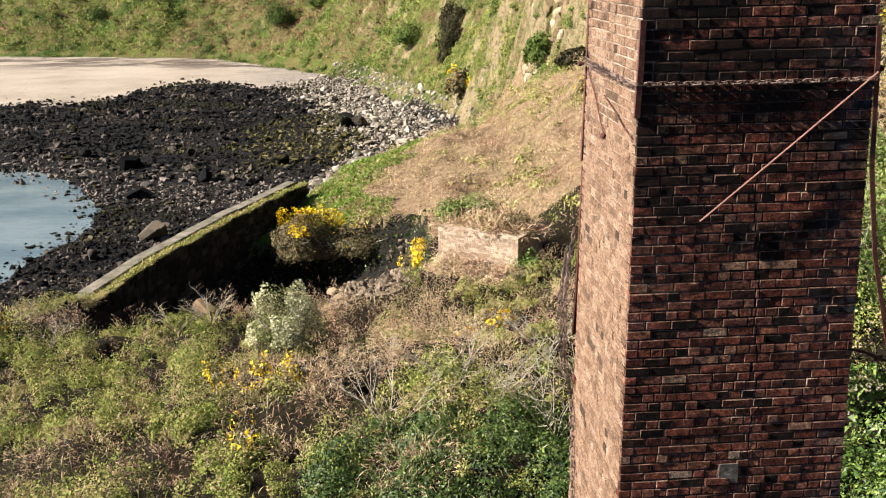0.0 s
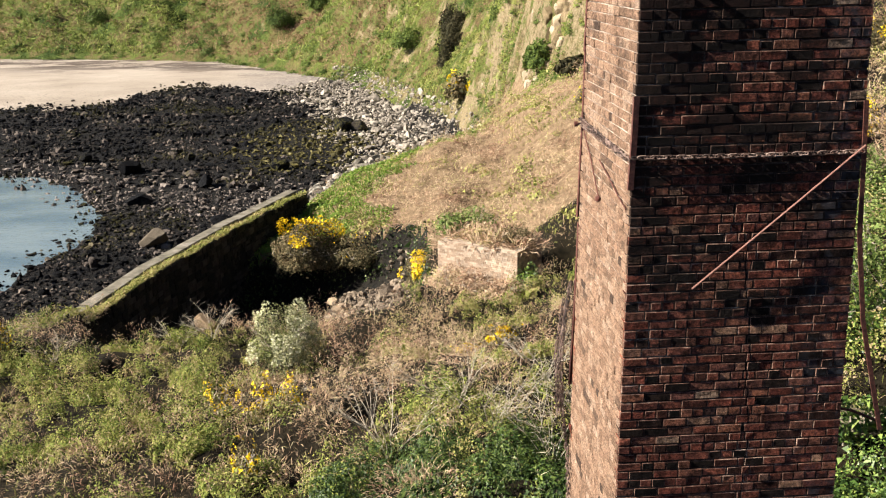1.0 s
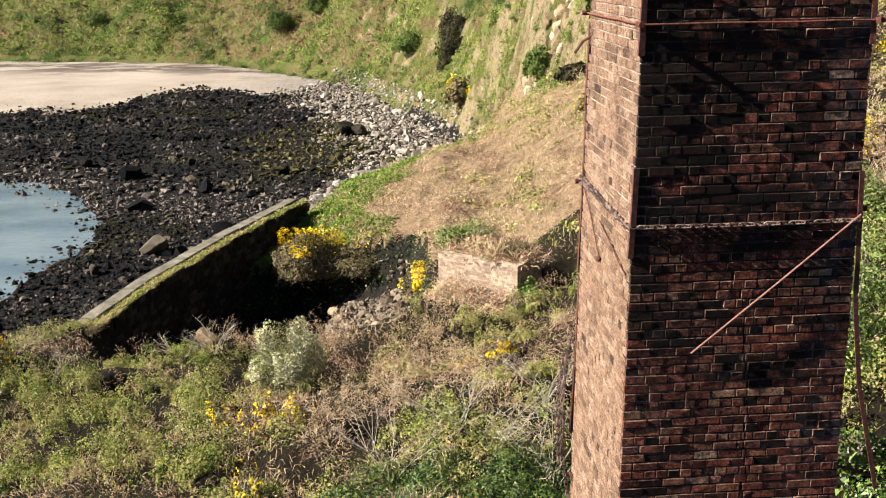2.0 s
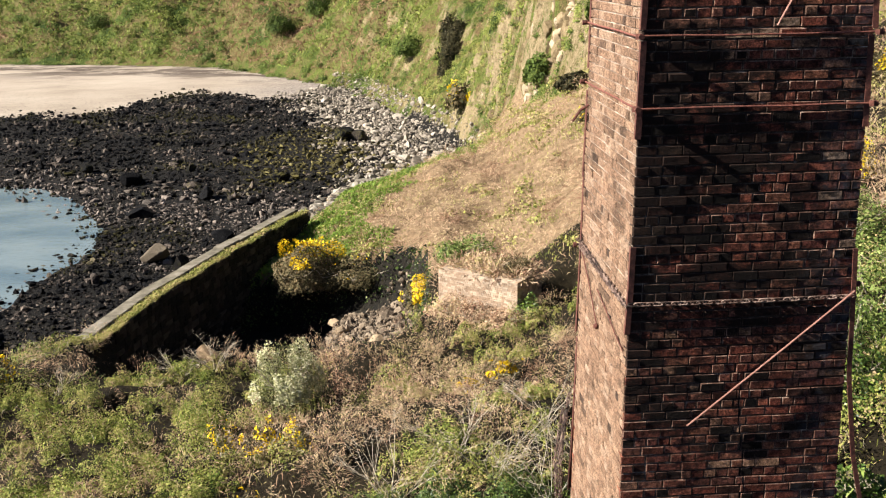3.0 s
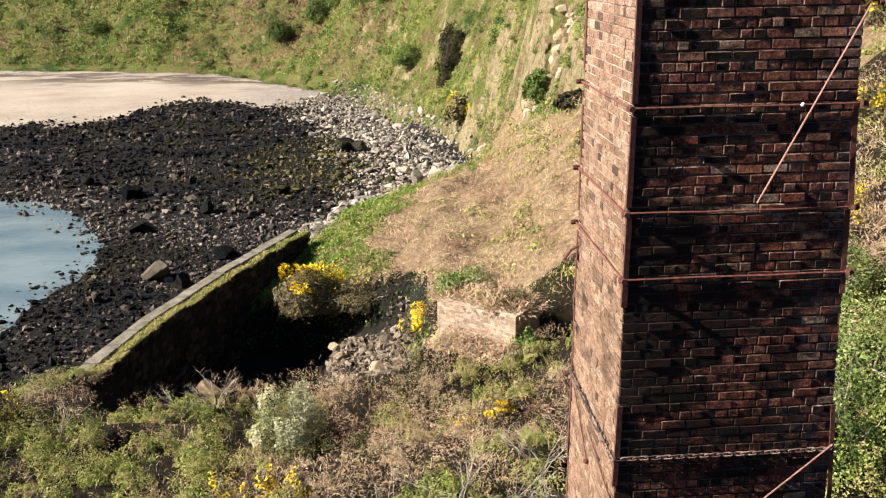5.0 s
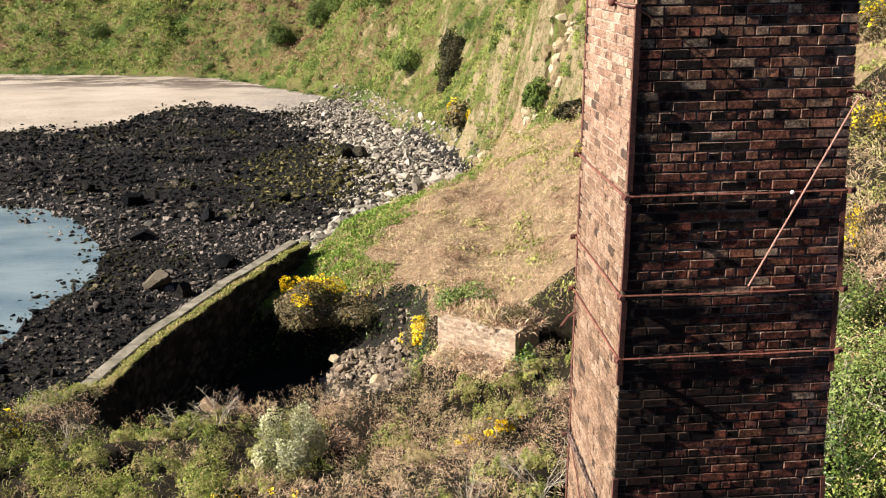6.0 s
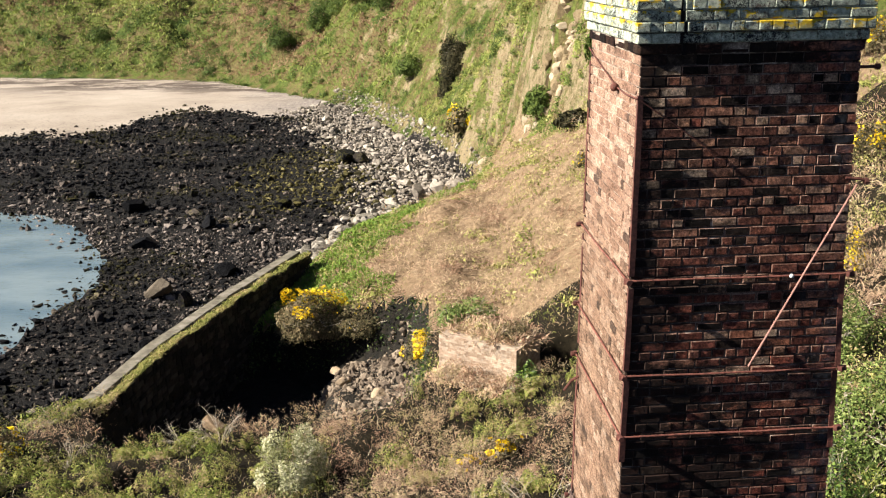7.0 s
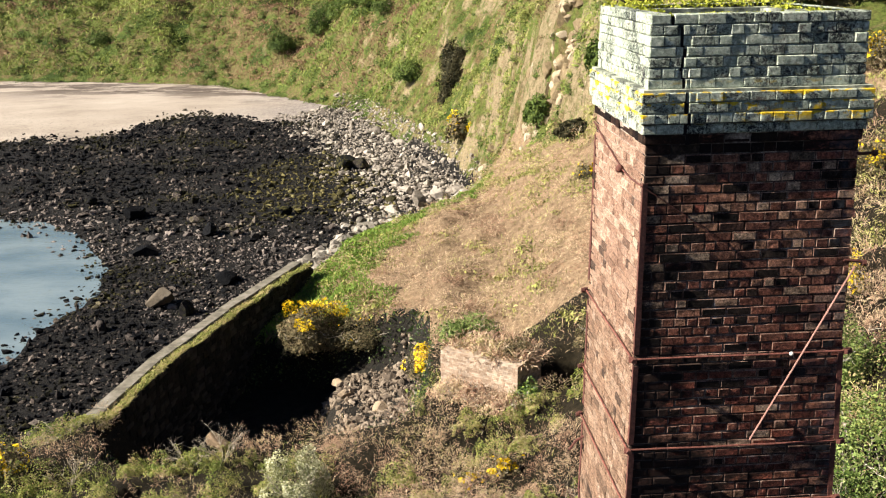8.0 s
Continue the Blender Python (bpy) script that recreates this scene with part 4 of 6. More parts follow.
def build_ruin():
    a, b = Vector((-0.18, 35.60)), Vector((2.67, 33.75))
    w = (b - a).normalized()
    back = Vector((-w.y, w.x))
    ruin = thing("brick_ruin", (a.x, a.y, 6.6), "roofless stump of pale weathered brickwork, overgrown on top", "ruin")
    M = Matrix(((w.x, back.x, 0, 0), (w.y, back.y, 0, 0), (0, 0, 1, 0), (0, 0, 0, 1)))
    L = (b - a).length
    bm = bmesh.new()
    box(bm, (0.01, 0.012, 0), (L - 0.01, 1.9, 2.08), M)
    part("mortar_core", bm, PALE_MORTAR, ruin)
    rng = np.random.default_rng(6)
    V, F, c, singles = [], [], 0, 0
    R = np.array(M)[:3, :3]
    for r in range(27):
        z = 0.04 + r * 0.0775
        top = 2.1 - 0.16 * max(0, rng.random() - 0.5)
        for u, wd in course_bricks(L, r, rng):
            if r > 24 and rng.random() < 0.35:
                continue
            if r > 4 and singles < 300:
                singles += 1
                piece("brick", ruin, M @ Matrix.Translation((u + L / 2, -rng.normal(0.003, 0.002), z)), wd, 0.1, 0.069, PALE_BRICK, singles % 4)
                continue
            v, f = worn_brick(wd, 0.1, 0.069, 0.003, rng, 0.0008)
            V.append((v + (u + L / 2, -rng.normal(0.002, 0.0015), z)) @ R.T)
            F.append(f + c)
            c += len(v)
        for side in (0, 1):
            for u, wd in course_bricks(1.85, r + 1, rng):
                v, f = worn_brick(wd, 0.1, 0.067, 0.008, rng, 0.004)
                v = np.stack([v[:, 1], -v[:, 0], v[:, 2]], -1) if side == 0 else np.stack([L - v[:, 1], v[:, 0], v[:, 2]], -1)
                V.append((v + (0, u + 0.95, z)) @ R.T)
                F.append(f + c)
                c += len(v)
    g = np.random.default_rng(31)
    n = 40
    c = np.stack([g.uniform(0.1, L - 0.1, n), g.uniform(0.25, 2.0, n), np.full(n, 2.0)], -1) @ R.T
    p, d = domes(c, g.uniform(0.25, 0.55, n), g.uniform(0.25, 0.6, n), 110, 32)
    top = blades("overgrowth", p, d, 0.28, 0.03, BRACKEN, 33, 0.6)
    top.parent = ruin
    tagged(top, "grass and dry bracken growing on top")
    tagged(mesh_object("brickwork", np.concatenate(V), np.concatenate(F), PALE_BRICK, ruin), "pale pinkish buff bricks", kind="stuff")


s = Shader("pale_brick", 0.9, spec=0.2)
PALE_BRICK = s.bump(s.noise(40, 5), 0.3, 0.006).done(s.mix(0.7, s.ramp(s.island(), [(0.0, (0.25, 0.175, 0.125)), (0.5, (0.35, 0.26, 0.19)), (1.0, (0.43, 0.35, 0.275))]), s.ramp(s.noise(2.5, 6, 0.7), [(0.3, (0.3, 0.3, 0.3)), (0.7, (1.4, 1.38, 1.35))]), "MULTIPLY"))


# ---- plants ----
def fronds(name, at, length, width, rise, material, seed, bend=0.5):
    """Arching blades: at (n, 3), each of two pieces that droop to a tip."""
    rng = np.random.default_rng(seed)
    n = len(at)
    L = length * rng.uniform(0.55, 1.35, n)
    W = width * rng.uniform(0.6, 1.4, n)
    a = rng.uniform(0, math.tau, n)
    e = np.clip(rng.normal(rise, 0.3, n), 0.05, 1.5)
    h = np.stack([np.cos(a), np.sin(a), 0 * a], -1)
    s = np.stack([-np.sin(a), np.cos(a), rng.normal(0, 0.4, n)], -1)
    up = np.array([0, 0, 1.0])
    mid = at + (h * np.cos(e)[:, None] + up * np.sin(e)[:, None]) * (L * 0.55)[:, None]
    e2 = e - bend * rng.uniform(0.5, 2.2, n)
    tip = mid + (h * np.cos(e2)[:, None] + up * np.sin(e2)[:, None]) * (L * 0.5)[:, None]
    w = s * W[:, None] * 0.5
    v = np.stack([at - w * 0.6, at + w * 0.6, mid + w, mid - w, tip], 1).reshape(-1, 3)
    i = np.arange(n)[:, None] * 5
    return mesh_object(name, v, [i + [0, 1, 2, 3], i + [3, 2, 4]], material)


def leaf_cloud(at, size, seed, lie=0.5, out=None, loose=0.42):
    """Verts and faces of small pointed leaves at places; out: the way that their upper sides face."""
    rng = np.random.default_rng(seed)
    n = len(at)
    d = rng.normal(size=(n, 3))
    d[:, 2] *= lie
    d /= np.linalg.norm(d, axis=1)[:, None]
    q = rng.normal(size=(n, 3))
    if out is not None:
        face = out + rng.normal(0, loose, (n, 3)) + (0, 0, 0.25)
        face /= np.linalg.norm(face, axis=1)[:, None]
        d = np.cross(face, d)
        d /= np.linalg.norm(d, axis=1)[:, None] + 1e-9
        q = np.cross(face, d)
    q -= d * np.sum(q * d, 1)[:, None]
    q /= np.linalg.norm(q, axis=1)[:, None]
    s = (size * rng.lognormal(0, 0.35, n))[:, None]
    v = np.stack([at - d * s * 0.45 - q * s * 0.30, at + d * s * 0.60, at - d * s * 0.30 + q * s * 0.42], 1).reshape(-1, 3)
    return v, np.arange(n)[:, None] * 3 + np.arange(3)


def mound_points(n, centre, radius, seed, ragged=0.55):
    """Points through the outer part of a ragged, lobed half dome."""
    rng = np.random.default_rng(seed)
    d = rng.normal(size=(n, 3))
    d[:, 2] = np.abs(d[:, 2]) * 0.9 - 0.15
    d /= np.linalg.norm(d, axis=1)[:, None]
    lobe = 1 + ragged * (fnoise(d[:, 0] * 2.2 + seed, d[:, 1] * 2.2 + d[:, 2] * 1.7, seed) - 0.5) * 2
    r = lobe * (1 - 0.5 * rng.random(n) ** 2)
    return np.asarray(centre) + d * r[:, None] * np.asarray(radius)


def branches(bm, base, height, spread, seed, n=7, radius=0.03, forks=2):
    """Bare stems that fork outward from one foot."""
    rng = random.Random(seed)
    for _ in range(n):
        a = rng.uniform(0, math.tau)
        p = Vector(base)
        q = p + Vector((math.cos(a) * spread * 0.35, math.sin(a) * spread * 0.35, height * rng.uniform(0.35, 0.55)))
        tube(bm, [p, p.lerp(q, 0.5) + Vector((rng.uniform(-.06, .06), rng.uniform(-.06, .06), 0.04)), q], radius, 5, 0.7)
        for _ in range(forks):
            b = a + rng.uniform(-0.9, 0.9)
            t = q + Vector((math.cos(b) * spread * rng.uniform(0.3, 0.7), math.sin(b) * spread * rng.uniform(0.3, 0.7), height * rng.uniform(0.15, 0.55)))
            k = q.lerp(t, 0.5) + Vector((rng.uniform(-.1, .1), rng.uniform(-.1, .1), rng.uniform(-.05, .1)))
            tube(bm, [q, k, t], radius * 0.6, 4, 0.4)
            for _ in range(4):
                w = k.lerp(t, rng.uniform(-0.3, 0.9))
                u = w + Vector((rng.uniform(-.4, .4), rng.uniform(-.4, .4), rng.uniform(-.1, .35))) * spread * 0.55
                tube(bm, [w, w.lerp(u, 0.5) + Vector((rng.uniform(-.05, .05), rng.uniform(-.05, .05), rng.uniform(-.04, .06))), u], radius * 0.35, 3, 0.5)


def outward(pts, radius):
    d = pts / np.asarray(radius) ** 2
    return d / (np.linalg.norm(d, axis=1)[:, None] + 1e-9)


def bush(name, x, y, radius, label, category, seed, leaf, leaf_size, count, top=None, top_count=0, stems=5, lift=0.0, group="", crown=0.3, clumping=0.58):
    z = float(ground(x, y)) + lift
    ob = thing(name, (x, y, z), label, category, group)
    bm = bmesh.new()
    branches(bm, (0, 0, -0.1), radius[2] * 0.9, radius[0], seed, stems, 0.025)
    part("stem_tangle", bm, TWIG, ob)
    pts = mound_points(count, (0, 0, radius[2] * 0.12), radius, seed)
    v, f = leaf_cloud(pts, leaf_size, seed + 1, 1.0, outward(pts, radius), 0.6)
    mesh_object("foliage", v, f, leaf, ob)
    if top is not None:
        pts = mound_points(top_count * 8, (0, 0, radius[2] * 0.16), [r * 1.02 for r in radius], seed + 2)
        fine = 2.2 / radius[0]
        clump = fnoise(pts[:, 0] * fine, pts[:, 1] * fine + pts[:, 2] * 2.2 / radius[2], seed + 5, 2)
        pts = pts[(clump > clumping) & (pts[:, 2] > radius[2] * crown)][:top_count]
        v, f = leaf_cloud(pts, leaf_size * 1.1, seed + 3, 1.0, outward(pts, radius), 0.6)
        mesh_object("blossom", v, f, top, ob)
    return ob


def blades(name, at, way, length, width, material, seed, droop=0.5):
    """Two-piece strips that set off along way and droop to a tip."""
    rng = np.random.default_rng(seed)
    n = len(at)
    L = (length * rng.uniform(0.5, 1.4, n))[:, None]
    way = way + rng.normal(0, 0.35, (n, 3))
    way /= np.linalg.norm(way, axis=1)[:, None]
    side = np.cross(way, rng.normal(size=(n, 3)))
    side /= np.linalg.norm(side, axis=1)[:, None] + 1e-9
    w = side * (width * rng.uniform(0.6, 1.4, n))[:, None] * 0.5
    mid = at + way * L * 0.55
    bent = way - np.array([0, 0, 1.0]) * (droop * rng.uniform(0.2, 2.0, n))[:, None]
    tip = mid + bent / np.linalg.norm(bent, axis=1)[:, None] * L * 0.5
    v = np.stack([at - w * 0.5, at + w * 0.5, mid + w, mid - w, tip], 1).reshape(-1, 3)
    i = np.arange(n)[:, None] * 5
    return mesh_object(name, v, [i + [0, 1, 2, 3], i + [3, 2, 4]], material)


def domes(centres, radius, height, per, seed, inner=0.55):
    """Places on and just inside ragged domes that stand at the centres, and the ways out of them."""
    rng = np.random.default_rng(seed)
    n = len(centres)
    d = rng.normal(size=(n, per, 3))
    d[..., 2] = np.abs(d[..., 2]) * 0.9 - 0.1
    d /= np.linalg.norm(d, axis=2)[..., None]
    k = np.arange(n)[:, None] * 7.3
    lobe = 0.55 + 0.85 * vnoise(d[..., 0] * 2.6 + k, d[..., 1] * 2.1 + d[..., 2] * 1.9 + k, 3)
    r = lobe * (1 - inner * rng.random((n, per)) ** 2.2)
    size = np.stack([radius, radius, height], -1)[:, None]
    return (centres[:, None] + d * r[..., None] * size).reshape(-1, 3), d.reshape(-1, 3)


def pockets(p, d, seed, size=0.42, open_part=0.42):
    """Leaves out the growth in coherent pockets, so that one looks into the shade under it."""
    k = fnoise(p[:, 0] / size, p[:, 1] / size + p[:, 2] / size * 0.8, seed, 2) > open_part
    return p[k], d[k]


def grows(x, y):
    return (inland(x, y) > 0.5) & (hollow(x, y) < 0.35) & (pit_depth(x, y) < 0.3) & (signed_distance(x, y, CRAG) < 1.0) & (np.hypot(x - AXIS[0], y - AXIS[1]) > 1.7) & ~RUIN_PLOT(x, y)


def RUIN_PLOT(x, y):
    u, v = (x + 0.18) * 0.839 - (y - 35.6) * 0.544, (x + 0.18) * 0.544 + (y - 35.6) * 0.839
    return (u > -0.1) & (u < 3.5) & (v > -0.15) & (v < 2.0)


def green(x, y):
    """How green the growth is: bramble and ivy near the foot of the stack and on the seaward edge, dry bracken above."""
    g = 0.5 + 1.7 * (fnoise(x / 2.3, y / 2.3, 51) - 0.5) - 0.045 - 0.16 * smooth(2.6, 1.0, np.hypot(x + 5.9, (y - 18.6) * 0.9))
    g = g + 0.17 * smooth(19.5, 15.5, y) + 0.08 * smooth(-5, -9, x) * smooth(32, 28, y) - 0.13 * smooth(20, 23, y) * smooth(-6, -3, x) * smooth(4.5, 3, x)
    g = g + 0.6 * (fnoise(x / 0.9, y / 0.9, 57) - 0.5) - 0.03 * smooth(40, 48, y) + 0.5 * smooth(8.0, 3.6, inland(x, y)) * smooth(47, 52, y) + 0.16 * smooth(3.5, 6, x) * smooth(24, 17, y)
    return g


def build_cover():
    """Bracken, grass and bramble over the slopes: a mat, and humps that stand out of it."""
    mats = (
        ("dead_bracken", BRACKEN, (-17, 14, 14, 36), 24000, lambda g, r: g < 0.48 + 0.16 * (r - 0.5), 0.22, 0.014, 0.6, "brown dead bracken matted over the slope"),
        ("dead_bracken", BRACKEN, (-9, 26, 36, 92), 80000, lambda g, r: g < 0.56 + 0.2 * (r - 0.5), 0.30, 0.018, 0.35, "tan dead bracken covering the hillside"),
        ("dead_bracken", BRACKEN, (-15, 14, -8, 14), 9000, lambda g, r: g < 0.5 + 0.16 * (r - 0.5), 0.3, 0.03, 0.6, "brown bracken round the foot of the chimney"),
        ("rough_grass", GRASS, (-15, 14, -8, 14), 14000, lambda g, r: g > 0.38 + 0.2 * (r - 0.5), 0.3, 0.03, 1.0, "rough grass round the foot of the chimney"),
        ("rough_grass", GRASS, (-17, 14, 12, 36), 9000, lambda g, r: (g > 0.40 + 0.2 * (r - 0.5)), 0.26, 0.016, 1.0, "rough green and straw-coloured grass"),
        ("rough_grass", GRASS, (-9, 26, 36, 92), 70000, lambda g, r: (g > 0.46 + 0.3 * (r - 0.5)), 0.24, 0.028, 1.0, "rough grass among the bracken"),
    )
    for k, (name, mat, (x0, x1, y0, y1), n, rule, length, width, rise, label) in enumerate(mats):
        at = scatter(n, x0, x1, y0, y1, (70, 270, 271, 71, 72, 73)[k], lambda x, y, r: grows(x, y) & rule(green(x, y), r))
        tagged(fronds(name, at, length, width, rise, mat, 80 + k), label, "undergrowth", kind="stuff")
    rng = np.random.default_rng(5)

    def humps(n, x0, x1, y0, y1, seed, rule, low, high, tall):
        c = scatter(n, x0, x1, y0, y1, seed, lambda x, y, r: grows(x, y) & rule(green(x, y), r))
        r = rng.uniform(low, high, len(c))
        return c - (0, 0, 0.08), r, r * rng.uniform(0.6, 1.1, len(c)) * tall

    c, r, h = humps(560, -17, 9, 14, 34, 201, lambda g, r: g > 0.50 + 0.10 * (r - 0.5), 0.25, 0.85, 1.6)
    p, d = pockets(*domes(c, r, h, 2100, 202, 0.3), 401, 0.42, 0.38)
    v, f = leaf_cloud(p, 0.037, 203, 0.8, d, 0.6)
    tagged(mesh_object("bramble_scrub", v, f, BRAMBLE), "tangled green bramble and ivy scrub", "undergrowth", kind="stuff")
    c, r, h = humps(520, -17, 9, 14, 34, 204, lambda g, r: (g > 0.40 + 0.14 * (r - 0.5)) & (g < 0.62), 0.2, 0.6, 1.5)
    p, d = pockets(*domes(c, r, h, 1200, 205, 0.3), 402)
    v, f = leaf_cloud(p, 0.031, 206, 0.9, d, 0.6)
    tagged(mesh_object("heath_scrub", v, f, GRASS), "olive-green heathy scrub with fine stems", "undergrowth", kind="stuff")
    c, r, h = humps(640, -17, 12, 14, 36, 207, lambda g, r: g < 0.53 + 0.14 * (r - 0.5), 0.3, 0.95, 1.35)
    p, d = pockets(*domes(c, r, h, 460, 208, 0.35), 403, 0.42, 0.39)
    tagged(blades("bracken_humps", p, d, 0.14, 0.010, BRACKEN, 209, 0.7), "collapsed heaps of last year's brown bracken", "undergrowth", kind="stuff")
    c, r, h = humps(420, 6.5, 22, 15, 37, 241, lambda g, r: g < 0.62, 0.4, 1.1, 0.9)
    p, d = domes(c, r, h, 110, 242)
    tagged(blades("bracken_humps", p, d, 0.24, 0.018, BRACKEN, 243, 0.7), "tan bracken heaps on the bank behind the chimney", "undergrowth", kind="stuff")
    c, r, h = humps(420, 5.0, 22, 12, 37, 244, lambda g, r: g > 0.42 + 0.2 * (r - 0.5), 0.4, 1.1, 1.0)
    p, d = domes(c, r, h, 420, 245)
    v, f = leaf_cloud(p, 0.048, 246, 0.8, d)
    tagged(mesh_object("green_scrub", v, f, GRASS), "yellow-green scrub on the bank behind the chimney", "undergrowth", kind="stuff")
    # ivy over the ground at the foot of the bank and below the stack
    for k, (x0, x1, y0, y1, n, leaf) in enumerate(((4.3, 8.6, 10.6, 13.5, 70, 0.055), (-2.2, 3.4, 13.6, 18.0, 64, 0.044))):
        at = scatter(n, x0, x1, y0, y1, 247 + k, lambda x, y, r: r < 2)
        p, d = domes(at - (0, 0, 0.1), rng.uniform(0.35, 0.8, len(at)), rng.uniform(0.35, 0.75, len(at)), 1000 + 600 * k, 249 + k)
        v, f = leaf_cloud(p, leaf, 251 + k, 0.9, d)
        tagged(mesh_object("ivy_bed", v, f, DARK_IVY if k else IVY), "glossy green ivy heaped over the ground", "ivy", kind="stuff")
    c, r, h = humps(1500, -9, 26, 36, 90, 210, lambda g, r: g < 0.60, 0.4, 1.4, 0.8)
    p, d = pockets(*domes(c, r, h, 120, 211), 404, 0.8, 0.45)
    tagged(blades("bracken_humps", p, d, 0.30, 0.020, BRACKEN, 212, 0.6), "dry tan bracken in low heaps on the hillside", "undergrowth", kind="stuff")
    c, r, h = humps(1100, -9, 28, 36, 90, 213, lambda g, r: g > 0.47 + 0.2 * (r - 0.5), 0.3, 1.1, 0.75)
    p, d = domes(c, r, h, 90, 214)
    v, f = leaf_cloud(p, 0.11, 215, 0.8, d)
    tagged(mesh_object("green_scrub", v, f, GRASS), "fresh green scrub along the edge of the bank", "undergrowth", kind="stuff")
    # fresh turf along the seaward edge
    at = scatter(120000, -12, 4, 46, 88, 231, lambda x, y, r: (inland(x, y) > 0.1) & (inland(x, y) < 5.0 + 1.6 * smooth(62, 52, y) + 5.0 * (fnoise(x / 2, y / 2, 9) - 0.5)) & (pit_depth(x, y) < 0.2))
    tagged(fronds("fresh_turf", at, 0.26, 0.05, 0.9, FRESH, 232), "bright fresh green turf along the edge of the bank", "undergrowth", kind="stuff")
    # dry bleached stems standing in the growth
    at = scatter(2400, -16, 8, 12, 34, 216, lambda x, y, r: grows(x, y) & (r < 0.8))
    at[:, 2] += 0.3
    tagged(fronds("dry_stems", at, 0.32, 0.008, 0.9, STRAW, 217, 0.6), "bleached dry stems standing in the scrub", "undergrowth", kind="stuff")
    # growth hanging over the rim of the hollow and on the quay
    at = scatter(60000, -12.5, 0.5, 30, 50, 218, lambda x, y, r: (pit_depth(x, y) > 0.01) & (pit_depth(x, y) < 0.97) & ((x > -1.7) | (y < 34.5) | (y > 46.3)))
    low = at[:, 2].copy()
    at[:, 2] = low + (np.maximum(land(at[:, 0], at[:, 1]) - 0.3, low) - low) * np.random.default_rng(2).random(len(at)) * 0.35
    v, f = leaf_cloud(at + np.random.default_rng(1).normal(0, 0.12, at.shape), 0.09, 219, 0.8)
    # The dark leaf colour carries the shadow that fills the hollow.
    tagged(mesh_object("hanging_ivy", v, f, DARK_IVY), "ivy and bramble hanging down the sides of the hollow, darkened for its shadow", "undergrowth", kind="stuff")
    # far slopes: finer on the nearer cliff
    for tag, n, x0, x1, y0, y1, length, width, seed in (("cliff", 130000, -14, 34, 56, 142, 0.4, 0.07, 77), ("hillside", 130000, -115, 10, 138, 225, 0.85, 0.14, 78)):
        at = scatter(n, x0, x1, y0, y1, seed, lambda x, y, r: (inland(x, y) > 0.5) & (land(x, y) < 27) & ((y > 84) | (signed_distance(x, y, CRAG) > 0.2)) & (r < np.where(signed_distance(x, y, CRAG) > 0, 0.9, 1.0)))
        g = fnoise(at[:, 0] / 9, at[:, 1] / 9, 52) - 0.5
        for bx, by, br, dry in ((-36, 184, 15, 0.42), (-25, 173, 9, 0.34), (-12.5, 156, 11, 0.36), (-7.5, 146, 5, -0.4), (2, 108, 8, -0.1), (-60, 196, 14, -0.12), (-15, 172, 6, -0.3)):
            g = g - dry * smooth(br, br * 0.4, np.hypot(at[:, 0] - bx, at[:, 1] - by) + 4 * (fnoise(at[:, 0] / 3, at[:, 1] / 3, 54) - 0.5))
        k = np.random.default_rng(2).random(len(at)) * 0.3 + g > 0.10
        tagged(fronds(tag + "_grass", at[k], length, width, 0.7, FAR_GREEN, seed + 20), "green grass and low scrub on the far slope", "undergrowth", kind="stuff")
        tagged(fronds(tag + "_bracken", at[~k], length, width * 0.8, 0.6, HILL_BRACKEN, seed + 30), "brown bracken on the far slope", "undergrowth", kind="stuff")
    for tag, n, x0, x1, y0, y1, low, high, per, leaf, seed in (("cliff", 2200, -14, 30, 56, 142, 0.3, 1.0, 130, 0.10, 220), ("hillside", 2000, -115, 0, 138, 215, 0.4, 1.6, 130, 0.17, 224)):
        c = scatter(n, x0, x1, y0, y1, seed, lambda x, y, r: (inland(x, y) > np.where(y > 140, -2.2, 0.3)) & (land(x, y) < 27) & ((y > 84) | (signed_distance(x, y, CRAG) > 0.3)) & ((fnoise(x / 9, y / 9, 53) > 0.51 + 0.24 * (r - 0.5)) | ((inland(x, y) < 2.2) & (r < 0.9))))
        r = rng.uniform(low, high, len(c))
        p, d = domes(c - (0, 0, 0.25), r, r * rng.uniform(0.6, 1.0, len(c)), per * 2, seed + 1)
        v, f = leaf_cloud(p, leaf, seed + 2, 0.8, d)
        tagged(mesh_object(tag + "_scrub", v, f, FAR_SCRUB), "dark green bushes dotted over the far slope", "undergrowth", kind="stuff")


